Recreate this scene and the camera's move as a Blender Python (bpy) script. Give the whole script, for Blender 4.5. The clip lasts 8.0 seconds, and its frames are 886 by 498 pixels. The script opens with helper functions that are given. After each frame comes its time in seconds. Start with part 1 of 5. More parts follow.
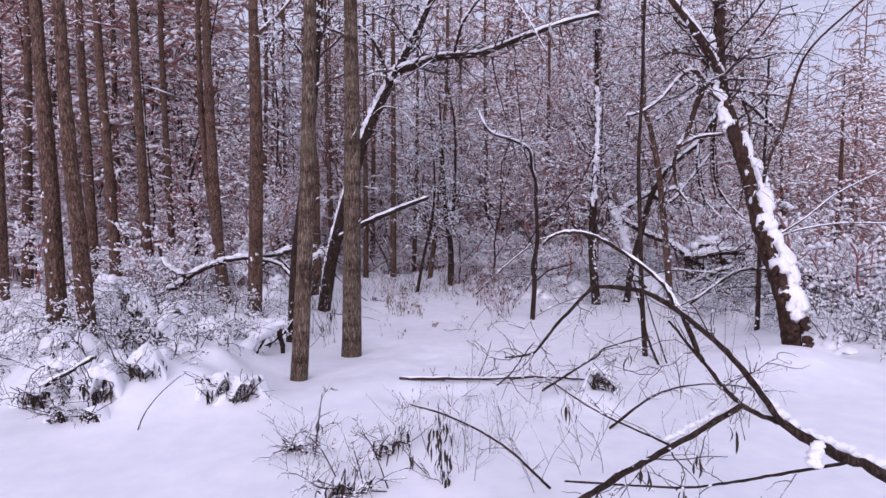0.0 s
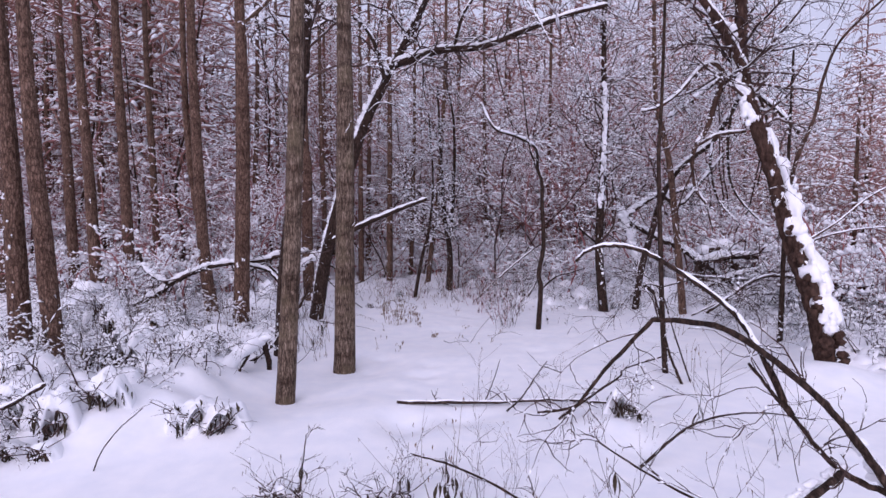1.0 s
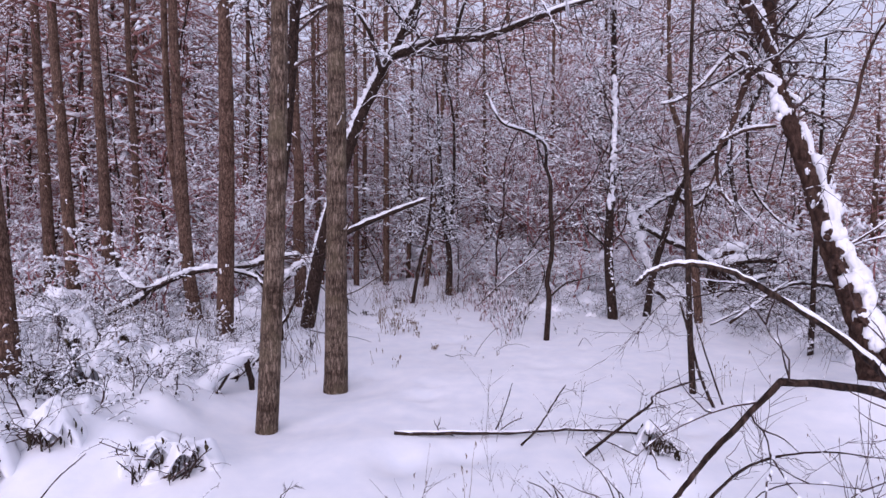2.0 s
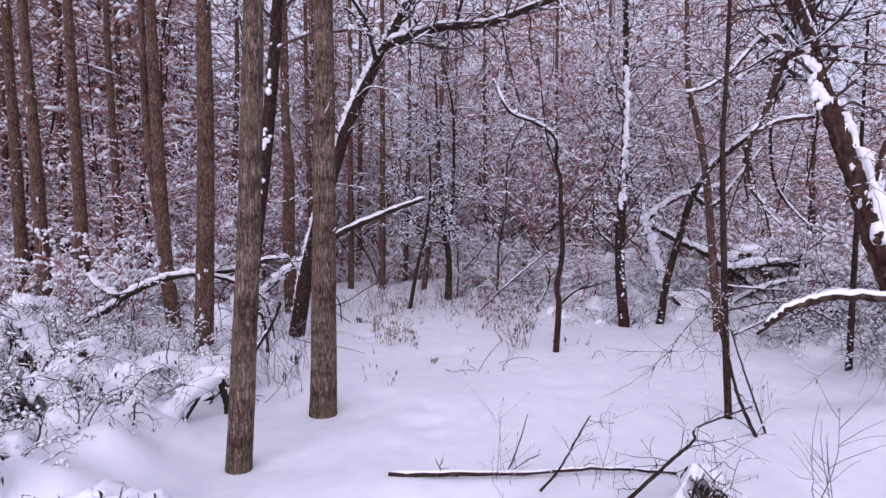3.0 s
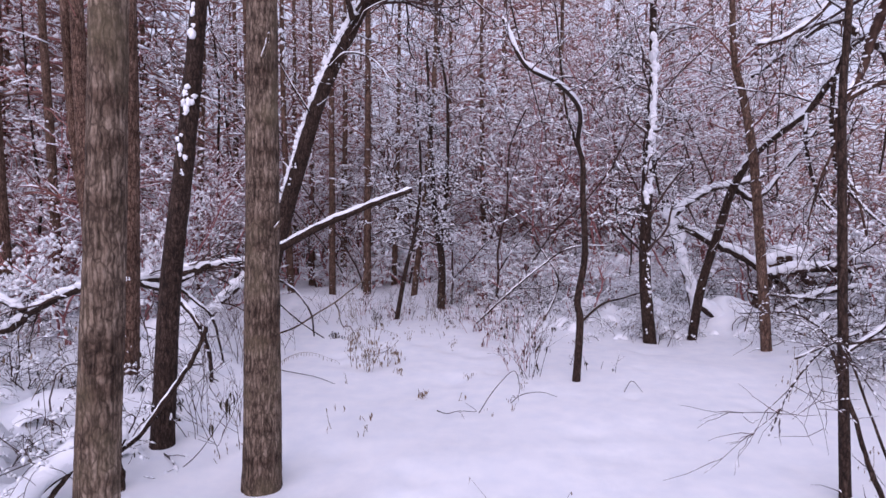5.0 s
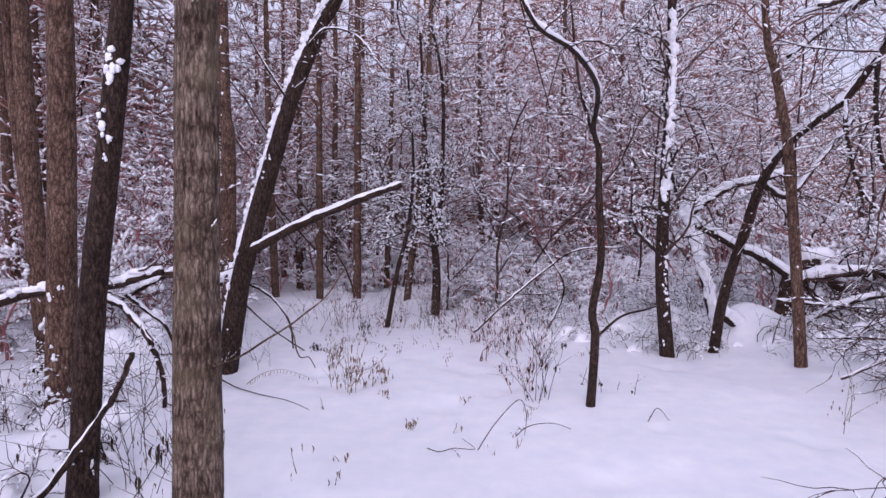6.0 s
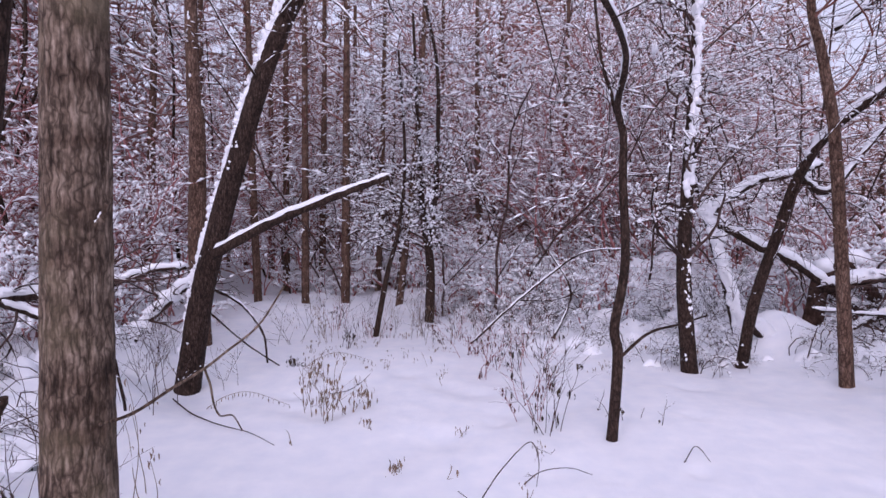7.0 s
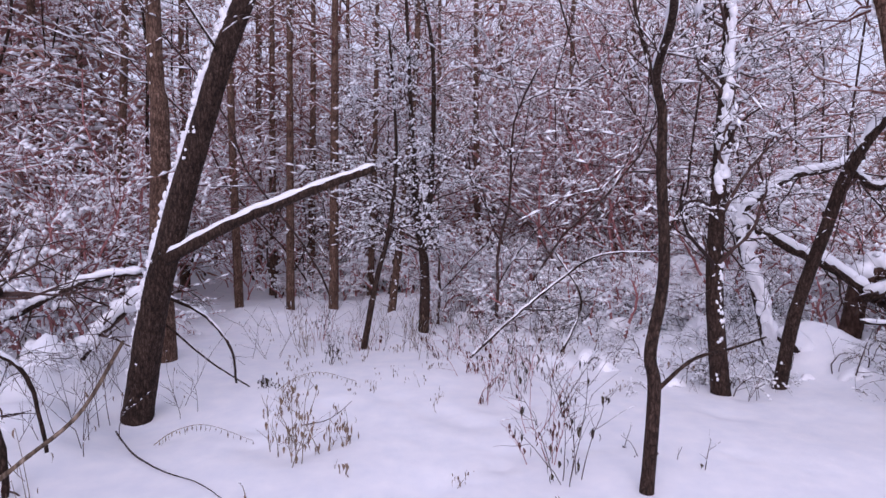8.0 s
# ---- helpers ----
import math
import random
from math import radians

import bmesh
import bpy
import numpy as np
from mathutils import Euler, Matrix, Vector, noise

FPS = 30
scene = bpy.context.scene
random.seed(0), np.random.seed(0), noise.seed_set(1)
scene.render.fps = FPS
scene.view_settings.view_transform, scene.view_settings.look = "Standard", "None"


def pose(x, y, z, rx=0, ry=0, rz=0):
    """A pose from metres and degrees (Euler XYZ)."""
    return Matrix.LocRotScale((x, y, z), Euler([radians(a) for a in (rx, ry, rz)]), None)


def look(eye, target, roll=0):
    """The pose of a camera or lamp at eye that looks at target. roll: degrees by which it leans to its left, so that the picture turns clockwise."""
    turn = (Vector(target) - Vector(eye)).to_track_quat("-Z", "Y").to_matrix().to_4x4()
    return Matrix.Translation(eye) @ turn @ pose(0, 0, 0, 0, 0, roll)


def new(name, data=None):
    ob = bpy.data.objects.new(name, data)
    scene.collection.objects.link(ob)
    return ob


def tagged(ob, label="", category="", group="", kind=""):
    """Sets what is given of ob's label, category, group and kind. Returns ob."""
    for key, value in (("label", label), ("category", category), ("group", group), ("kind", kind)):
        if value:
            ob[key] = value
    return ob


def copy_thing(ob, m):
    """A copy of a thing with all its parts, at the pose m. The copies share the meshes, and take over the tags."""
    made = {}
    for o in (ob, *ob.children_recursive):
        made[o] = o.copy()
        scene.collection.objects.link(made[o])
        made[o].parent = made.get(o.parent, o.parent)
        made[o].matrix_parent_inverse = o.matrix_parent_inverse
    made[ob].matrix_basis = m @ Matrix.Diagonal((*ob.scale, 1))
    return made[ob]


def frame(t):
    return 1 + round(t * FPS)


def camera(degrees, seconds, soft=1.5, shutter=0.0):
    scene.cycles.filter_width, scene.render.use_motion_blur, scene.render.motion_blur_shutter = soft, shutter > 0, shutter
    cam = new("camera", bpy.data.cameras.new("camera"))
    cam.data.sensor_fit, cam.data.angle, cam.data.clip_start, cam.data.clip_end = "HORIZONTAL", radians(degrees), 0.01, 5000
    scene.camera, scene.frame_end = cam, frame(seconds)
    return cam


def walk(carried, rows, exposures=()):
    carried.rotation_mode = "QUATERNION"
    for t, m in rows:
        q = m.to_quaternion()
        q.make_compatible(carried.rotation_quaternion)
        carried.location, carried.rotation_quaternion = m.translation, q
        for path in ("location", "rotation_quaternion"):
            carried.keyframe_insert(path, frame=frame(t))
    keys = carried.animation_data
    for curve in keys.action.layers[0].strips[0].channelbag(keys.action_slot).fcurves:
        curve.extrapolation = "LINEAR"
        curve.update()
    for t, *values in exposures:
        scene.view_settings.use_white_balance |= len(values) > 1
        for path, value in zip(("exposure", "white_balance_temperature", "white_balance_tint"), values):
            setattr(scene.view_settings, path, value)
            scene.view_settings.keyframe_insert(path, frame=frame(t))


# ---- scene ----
cam = camera(78.0, 8.0, soft=1.5)
METRES, EYE, TILT, LEAN, TURN = 5.9, 1.6, -2.5, 0.0, 0.0
ROWS = [
    (0.0, 0.0, 0.0, 0.0, 0.0, 0.0, -0.0),
    (0.5, -0.0044, 0.0478, 0.0048, -0.18, 0.0, -0.01),
    (1.0, -0.0105, 0.098, 0.0128, -0.42, 0.02, -0.0),
    (1.5, -0.0157, 0.1511, 0.0185, -0.62, 0.06, -0.01),
    (3.0, -0.0254, 0.319, 0.0311, -1.08, 0.06, -0.08),
    (3.5, -0.0265, 0.3805, 0.0319, -1.25, 0.06, -0.12),
    (4.0, -0.0245, 0.4439, 0.0334, -1.39, 0.07, -0.14),
    (4.5, -0.021, 0.5093, 0.0339, -1.59, 0.06, -0.15),
    (6.0, -0.0052, 0.7158, 0.041, -2.06, 0.05, -0.24),
    (6.5, -0.001, 0.786, 0.0431, -2.3, 0.03, -0.29),
    (7.0, 0.0046, 0.8563, 0.0453, -2.44, 0.01, -0.34),
    (7.5, 0.0094, 0.926, 0.048, -2.58, 0.03, -0.36),
    (8.0, 0.0141, 0.9954, 0.0512, -2.73, 0.02, -0.38),
]
STOPS, KELVIN, TINT = 0.02, 5580, 31
walk(cam, [(t, pose(0, 0, EYE, TILT, LEAN, TURN) @ pose(METRES * x, METRES * y, METRES * z, 90 + pitch, roll, yaw)) for t, x, y, z, yaw, pitch, roll in ROWS],
     [(0.0, STOPS - 0.1, KELVIN, TINT), (3.5, STOPS, KELVIN, TINT), (8.0, STOPS + 0.12, KELVIN, TINT)])

# ---- daylight: an overcast winter sky with a veiled sun ----
SUN_UP, SUN_ROUND = 32.0, 195.0
world = bpy.data.worlds.new("overcast_sky")
scene.world = world
world.use_nodes = True
sky = world.node_tree.nodes.new("ShaderNodeTexSky")
sky.sky_type, sky.sun_disc = "NISHITA", False
sky.sun_elevation, sky.sun_rotation = radians(SUN_UP), radians(SUN_ROUND)
sky.dust_density, sky.air_density, sky.ozone_density = 5.0, 1.0, 0.5
cloud = world.node_tree.nodes.new("ShaderNodeMix")  # an even cloud layer in front of the blue
cloud.data_type = "RGBA"
cloud.inputs[0].default_value = 0.86
cloud.inputs[7].default_value = (6.1, 6.1, 6.25, 1)
world.node_tree.links.new(sky.outputs[0], cloud.inputs[6])
world.node_tree.links.new(cloud.outputs[2], world.node_tree.nodes["Background"].inputs[0])
world.node_tree.nodes["Background"].inputs[1].default_value = 0.119
sun_data = bpy.data.lights.new("veiled_sun", "SUN")
sun_data.energy, sun_data.angle, sun_data.color = 1.5, radians(60), (1.0, 0.89, 0.85)
sun = new("veiled_sun", sun_data)
sun.matrix_world = look((20 * math.sin(radians(SUN_ROUND)), 20 * math.cos(radians(SUN_ROUND)), 20 * math.tan(radians(SUN_UP))), (0, 0, 0))


# ---- materials ----
def material(name, rough=0.8, spec=0.3):
    m = bpy.data.materials.new(name)
    m.use_nodes = True
    tree = m.node_tree
    shader = tree.nodes["Principled BSDF"]
    shader.inputs["Roughness"].default_value = rough
    shader.inputs["Specular IOR Level"].default_value = spec
    return m, tree, shader


def noise_node(tree, scale, detail=4.0, stretch=(1, 1, 1), rough=0.55):
    coord = tree.nodes.new("ShaderNodeTexCoord")
    mapping = tree.nodes.new("ShaderNodeMapping")
    mapping.inputs["Scale"].default_value = stretch
    tree.links.new(coord.outputs["Object"], mapping.inputs["Vector"])
    tex = tree.nodes.new("ShaderNodeTexNoise")
    tex.inputs["Scale"].default_value = scale
    tex.inputs["Detail"].default_value = detail
    tex.inputs["Roughness"].default_value = rough
    tree.links.new(mapping.outputs[0], tex.inputs["Vector"])
    return tex.outputs["Fac"]


def ramp_node(tree, value, stops):
    ramp = tree.nodes.new("ShaderNodeValToRGB")
    tree.links.new(value, ramp.inputs[0])
    while len(ramp.color_ramp.elements) < len(stops):
        ramp.color_ramp.elements.new(0.5)
    for e, (at, colour) in zip(ramp.color_ramp.elements, stops):
        e.position, e.color = at, (*colour, 1)
    return ramp.outputs[0]


def mix_node(tree, a, b, fac, mode="MIX"):
    mix = tree.nodes.new("ShaderNodeMix")
    mix.data_type, mix.blend_type = "RGBA", mode
    for socket, value in ((mix.inputs[0], fac), (mix.inputs[6], a), (mix.inputs[7], b)):
        if isinstance(value, (int, float)):
            socket.default_value = value
        elif isinstance(value, tuple):
            socket.default_value = (*value, 1)
        else:
            tree.links.new(value, socket)
    return mix.outputs[2]


def bump_node(tree, shader, pairs):
    last = None
    for height, strength, distance in pairs:
        bump = tree.nodes.new("ShaderNodeBump")
        bump.inputs["Strength"].default_value, bump.inputs["Distance"].default_value = strength, distance
        tree.links.new(height, bump.inputs["Height"])
        if last:
            tree.links.new(last, bump.inputs["Normal"])
        last = bump.outputs[0]
    tree.links.new(last, shader.inputs["Normal"])


def snow_material(name, grain=140.0, relief=1.0, fresh=0.0):
    m, tree, shader = material(name, 0.65, 0.25)
    soft, fine = noise_node(tree, 5.0, 5.0), noise_node(tree, grain, 3.0)
    tree.links.new(ramp_node(tree, soft, [(0.3, (0.80 + fresh, 0.82 + fresh, 0.86 + fresh)), (0.7, (0.90 + fresh, 0.90 + fresh, 0.91 + fresh))]), shader.inputs["Base Color"])
    shader.inputs["Subsurface Weight"].default_value = 0.0
    bump_node(tree, shader, [(soft, 0.12 * relief, 0.05), (fine, 0.25 * relief, 0.005)])
    return m


def bark_material(name, dark, mid, light, stretch, bands=0.5, moss=None, relief=0.012, cracks=None, rings=(0.7, 0.7, 2.6)):
    m, tree, shader = material(name, 0.85, 0.2)
    furrow = noise_node(tree, 1.0, 6.0, stretch, 0.6)
    patch = noise_node(tree, 2.0, 3.0, rings)
    fine = noise_node(tree, 90.0, 3.0)
    colour = ramp_node(tree, furrow, [(0.32, dark), (0.5, mid), (0.68, light)])
    heights = [(furrow, 0.7, relief), (fine, 0.35, 0.003)]
    if cracks:
        coord = tree.nodes.new("ShaderNodeTexCoord")
        mapping = tree.nodes.new("ShaderNodeMapping")
        mapping.inputs["Scale"].default_value = (1.0, 1.0, cracks[1])
        warp = tree.nodes.new("ShaderNodeTexNoise")
        warp.inputs["Scale"].default_value = 14.0
        shift = tree.nodes.new("ShaderNodeVectorMath")
        shift.operation = "MULTIPLY_ADD"
        shift.inputs[1].default_value = (0.045, 0.045, 0.045)
        cells = tree.nodes.new("ShaderNodeTexVoronoi")
        cells.feature = "DISTANCE_TO_EDGE"
        cells.inputs["Scale"].default_value = cracks[0]
        tree.links.new(coord.outputs["Object"], mapping.inputs["Vector"])
        tree.links.new(coord.outputs["Object"], warp.inputs["Vector"])
        tree.links.new(warp.outputs["Color"], shift.inputs[0])
        tree.links.new(mapping.outputs[0], shift.inputs[2])
        tree.links.new(shift.outputs[0], cells.inputs["Vector"])
        split = ramp_node(tree, cells.outputs["Distance"], [(0.02, (0.16, 0.13, 0.11)), (0.2, (1.0, 1.0, 1.0))])
        colour = mix_node(tree, colour, split, 0.72, "MULTIPLY")
        heights.append((cells.outputs["Distance"], 0.6, 0.02))
    shade = ramp_node(tree, patch, [(0.38, (0.42, 0.36, 0.33)), (0.58, (1.0, 1.0, 1.0))])
    colour = mix_node(tree, colour, shade, bands, "MULTIPLY")
    if moss:
        where = ramp_node(tree, noise_node(tree, 3.5, 5.0), [(0.5, (0, 0, 0)), (0.7, (0.45, 0.45, 0.45))])
        colour = mix_node(tree, colour, moss, where)
    grit = ramp_node(tree, fine, [(0.3, (0.75, 0.75, 0.75)), (0.7, (1.1, 1.1, 1.1))])
    tree.links.new(mix_node(tree, colour, grit, 0.7, "MULTIPLY"), shader.inputs["Base Color"])
    bump_node(tree, shader, heights)
    return m


def twig_material(name, a, b):
    m, tree, shader = material(name, 0.75, 0.25)
    info = tree.nodes.new("ShaderNodeNewGeometry")
    colour = ramp_node(tree, info.outputs["Random Per Island"], [(0.0, a), (1.0, b)])
    spots = ramp_node(tree, noise_node(tree, 30.0, 3.0), [(0.35, (0.7, 0.68, 0.66)), (0.7, (1.1, 1.1, 1.1))])
    tree.links.new(mix_node(tree, colour, spots, 0.8, "MULTIPLY"), shader.inputs["Base Color"])
    return m


def leaf_material(name, a, b, c):
    m, tree, shader = material(name, 0.7, 0.2)
    info = tree.nodes.new("ShaderNodeNewGeometry")
    colour = ramp_node(tree, info.outputs["Random Per Island"], [(0.0, a), (0.5, b), (1.0, c)])
    spots = ramp_node(tree, noise_node(tree, 60.0, 3.0), [(0.35, (0.6, 0.55, 0.5)), (0.7, (1.1, 1.1, 1.1))])
    tree.links.new(mix_node(tree, colour, spots, 0.8, "MULTIPLY"), shader.inputs["Base Color"])
    return m


SNOW = snow_material("fresh_snow")
SNOW_LOOSE = snow_material("snow_on_branches", 90.0, 0.7, 0.04)
BARK_GREY = bark_material("furrowed_grey_bark", (0.05, 0.031, 0.021), (0.20, 0.145, 0.105), (0.38, 0.295, 0.225), (60, 60, 13), 0.9, (0.18, 0.145, 0.085), cracks=(42.0, 0.14), rings=(0.5, 0.5, 3.2))
BARK_BROWN = bark_material("brown_pole_bark", (0.065, 0.038, 0.026), (0.18, 0.108, 0.075), (0.29, 0.195, 0.145), (44, 44, 12), 0.6, cracks=(40.0, 0.3))
BARK_DARK = bark_material("wet_dark_bark", (0.02, 0.012, 0.009), (0.055, 0.033, 0.024), (0.115, 0.075, 0.055), (50, 50, 16), 0.4, cracks=(45.0, 0.35))
BARK_RUST = bark_material("rotten_rusty_wood", (0.025, 0.013, 0.009), (0.065, 0.036, 0.026), (0.12, 0.072, 0.052), (22, 22, 10), 0.5)
TWIG = twig_material("reddish_twigs", (0.20, 0.075, 0.074), (0.50, 0.225, 0.215))
TWIG_DARK = twig_material("dark_wet_twigs", (0.035, 0.02, 0.017), (0.10, 0.06, 0.05))
TWIG_GREY = twig_material("grey_twigs", (0.14, 0.053, 0.045), (0.31, 0.145, 0.115))
LEAF_DRY = leaf_material("withered_leaves", (0.13, 0.08, 0.06), (0.28, 0.20, 0.14), (0.19, 0.15, 0.10))
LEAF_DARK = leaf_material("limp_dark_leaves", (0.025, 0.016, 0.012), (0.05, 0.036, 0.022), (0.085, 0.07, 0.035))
NEEDLE = leaf_material("dull_conifer_needles", (0.34, 0.165, 0.15), (0.46, 0.25, 0.22), (0.34, 0.23, 0.18))
STRAW = leaf_material("straw_stalks", (0.16, 0.11, 0.07), (0.26, 0.20, 0.13), (0.10, 0.07, 0.045))


# ---- geometry helpers ----
def lattice(x, y, seed):
    h = np.sin(x * 127.1 + y * 311.7 + seed * 74.7) * 43758.5453
    return h - np.floor(h)


def rolling(x, y, size, seed):
    """Smooth noise between -1 and 1 with bumps of the given size."""
    x, y = np.asarray(x, float) / size, np.asarray(y, float) / size
    ix, iy = np.floor(x), np.floor(y)
    fx, fy = x - ix, y - iy
    fx, fy = fx * fx * (3 - 2 * fx), fy * fy * (3 - 2 * fy)
    top = lattice(ix, iy, seed) * (1 - fx) + lattice(ix + 1, iy, seed) * fx
    low = lattice(ix, iy + 1, seed) * (1 - fx) + lattice(ix + 1, iy + 1, seed) * fx
    return 2 * (top * (1 - fy) + low * fy) - 1


def step(x, a, b):
    s = np.clip((np.asarray(x, float) - a) / (b - a), 0, 1)
    return s * s * (3 - 2 * s)


MOUNDS = [  # x, y, height, radius
    (-2.8, 4.75, 0.10, 0.45), (-1.75, 4.85, 0.12, 0.34), (-3.5, 5.4, 0.30, 0.55), (-2.6, 5.6, 0.18, 0.5), (-3.3, 7.2, 0.22, 0.6),
    (-4.4, 7.6, 0.22, 0.7), (-2.1, 6.1, 0.08, 0.3), (-2.4, 5.1, 0.05, 0.6), (-2.0, 5.3, 0.04, 0.4), (-2.7, 5.3, 0.08, 0.25), (-2.2, 4.85, 0.05, 0.2), (-0.1, 3.6, 0.10, 0.35), (-0.75, 5.2, 0.06, 0.5), (1.35, 4.9, 0.10, 0.3), (3.9, 6.2, 0.22, 0.6),
    (4.9, 7.4, 0.20, 0.6), (5.8, 9.4, 0.25, 0.7), (6.6, 11.5, 0.35, 0.9), (4.6, 12.2, 0.10, 0.6), (5.2, 13.2, 0.10, 0.8), (-3.2, 10.9, 0.12, 0.4), (-2.35, 10.5, -0.15, 0.7), (-1.18, 7.0, -0.09, 0.7), (-1.54, 5.7, -0.07, 0.5),
    (-3.9, 11.6, 0.25, 0.8), (3.4, 16.6, 0.55, 1.1), (4.7, 16.0, 0.7, 1.2), (2.3, 17.6, 0.4, 1.2), (6.0, 15.6, 0.6, 1.2), (7.6, 15.0, 0.5, 1.2), (0.9, 18.5, 0.3, 1.3), (0.15, 13.9, 0.08, 0.5), (2.7, 13.7, 0.08, 0.9), (7.5, 8.5, 0.3, 0.8), (-6.0, 9.5, 0.3, 0.9), (-7.5, 12.0, 0.3, 1.0),
    (-0.35, 5.0, -0.10, 0.22), (0.1, 5.15, -0.08, 0.2),
]

heaps = random.Random(17)
def heap(x0, x1, y0, y1, r0, r1):
    r = heaps.uniform(r0, r1)
    MOUNDS.append((heaps.uniform(x0, x1), heaps.uniform(y0, y1), r * heaps.uniform(0.3, 0.75), r))


for _ in range(80):  # lumps of snow over low brush, on both sides of the clearing
    heap(-6.5, -2.3, 4.6, 11.5, 0.13, 0.32)
for _ in range(80):
    heap(4.7, 10.5, 5.8, 14.0, 0.15, 0.4)
for _ in range(50):
    heap(1.6, 6.5, 12.4, 15.8, 0.13, 0.3)

for _ in range(46):  # small dents in the open snow
    MOUNDS.append((heaps.uniform(-1.2, 3.6), heaps.uniform(3.0, 11.5), -heaps.uniform(0.012, 0.045), heaps.uniform(0.07, 0.2)))


def ground_z(x, y):
    x, y = np.asarray(x, float), np.asarray(y, float)
    near = 1 - step(np.hypot(x, y - 8), 18, 60)
    z = 0.045 * rolling(x, y, 2.3, 1) + 0.018 * rolling(x, y, 0.8, 2) + 0.006 * rolling(x, y, 0.3, 3)
    rough = np.clip(step(x, 3.4, 5.0) * step(y, 4.5, 6.5) + step(-x, 1.7, 3.2) * step(y, 3.2, 5.0) + step(y, 12.5, 15.5), 0, 1)
    z = z + rough * (0.05 + 0.085 * rolling(x, y, 0.75, 4) + 0.04 * rolling(x, y, 0.33, 5))
    for mx, my, h, r in MOUNDS:
        z = z + h * np.exp(-((x - mx) ** 2 + (y - my) ** 2) / (r * r))
    z = z - 0.12 * step(y, 12, 20)
    return z * near + (1 - near) * (-0.12 + 0.4 * rolling(x, y, 25, 6))


def gz(x, y):
    return float(ground_z(x, y))


def spline(points, n):
    """n points on a smooth curve through the given ones."""
    p = np.asarray(points, float)
    p = np.vstack([2 * p[0] - p[1], p, 2 * p[-1] - p[-2]])
    s = np.linspace(0, len(p) - 3 - 1e-6, n)
    i = np.floor(s).astype(int)
    f = (s - i)[:, None]
    a, b, c, d = p[i], p[i + 1], p[i + 2], p[i + 3]
    return 0.5 * (2 * b + (c - a) * f + (2 * a - 5 * b + 4 * c - d) * f**2 + (3 * b - a - 3 * c + d) * f**3)


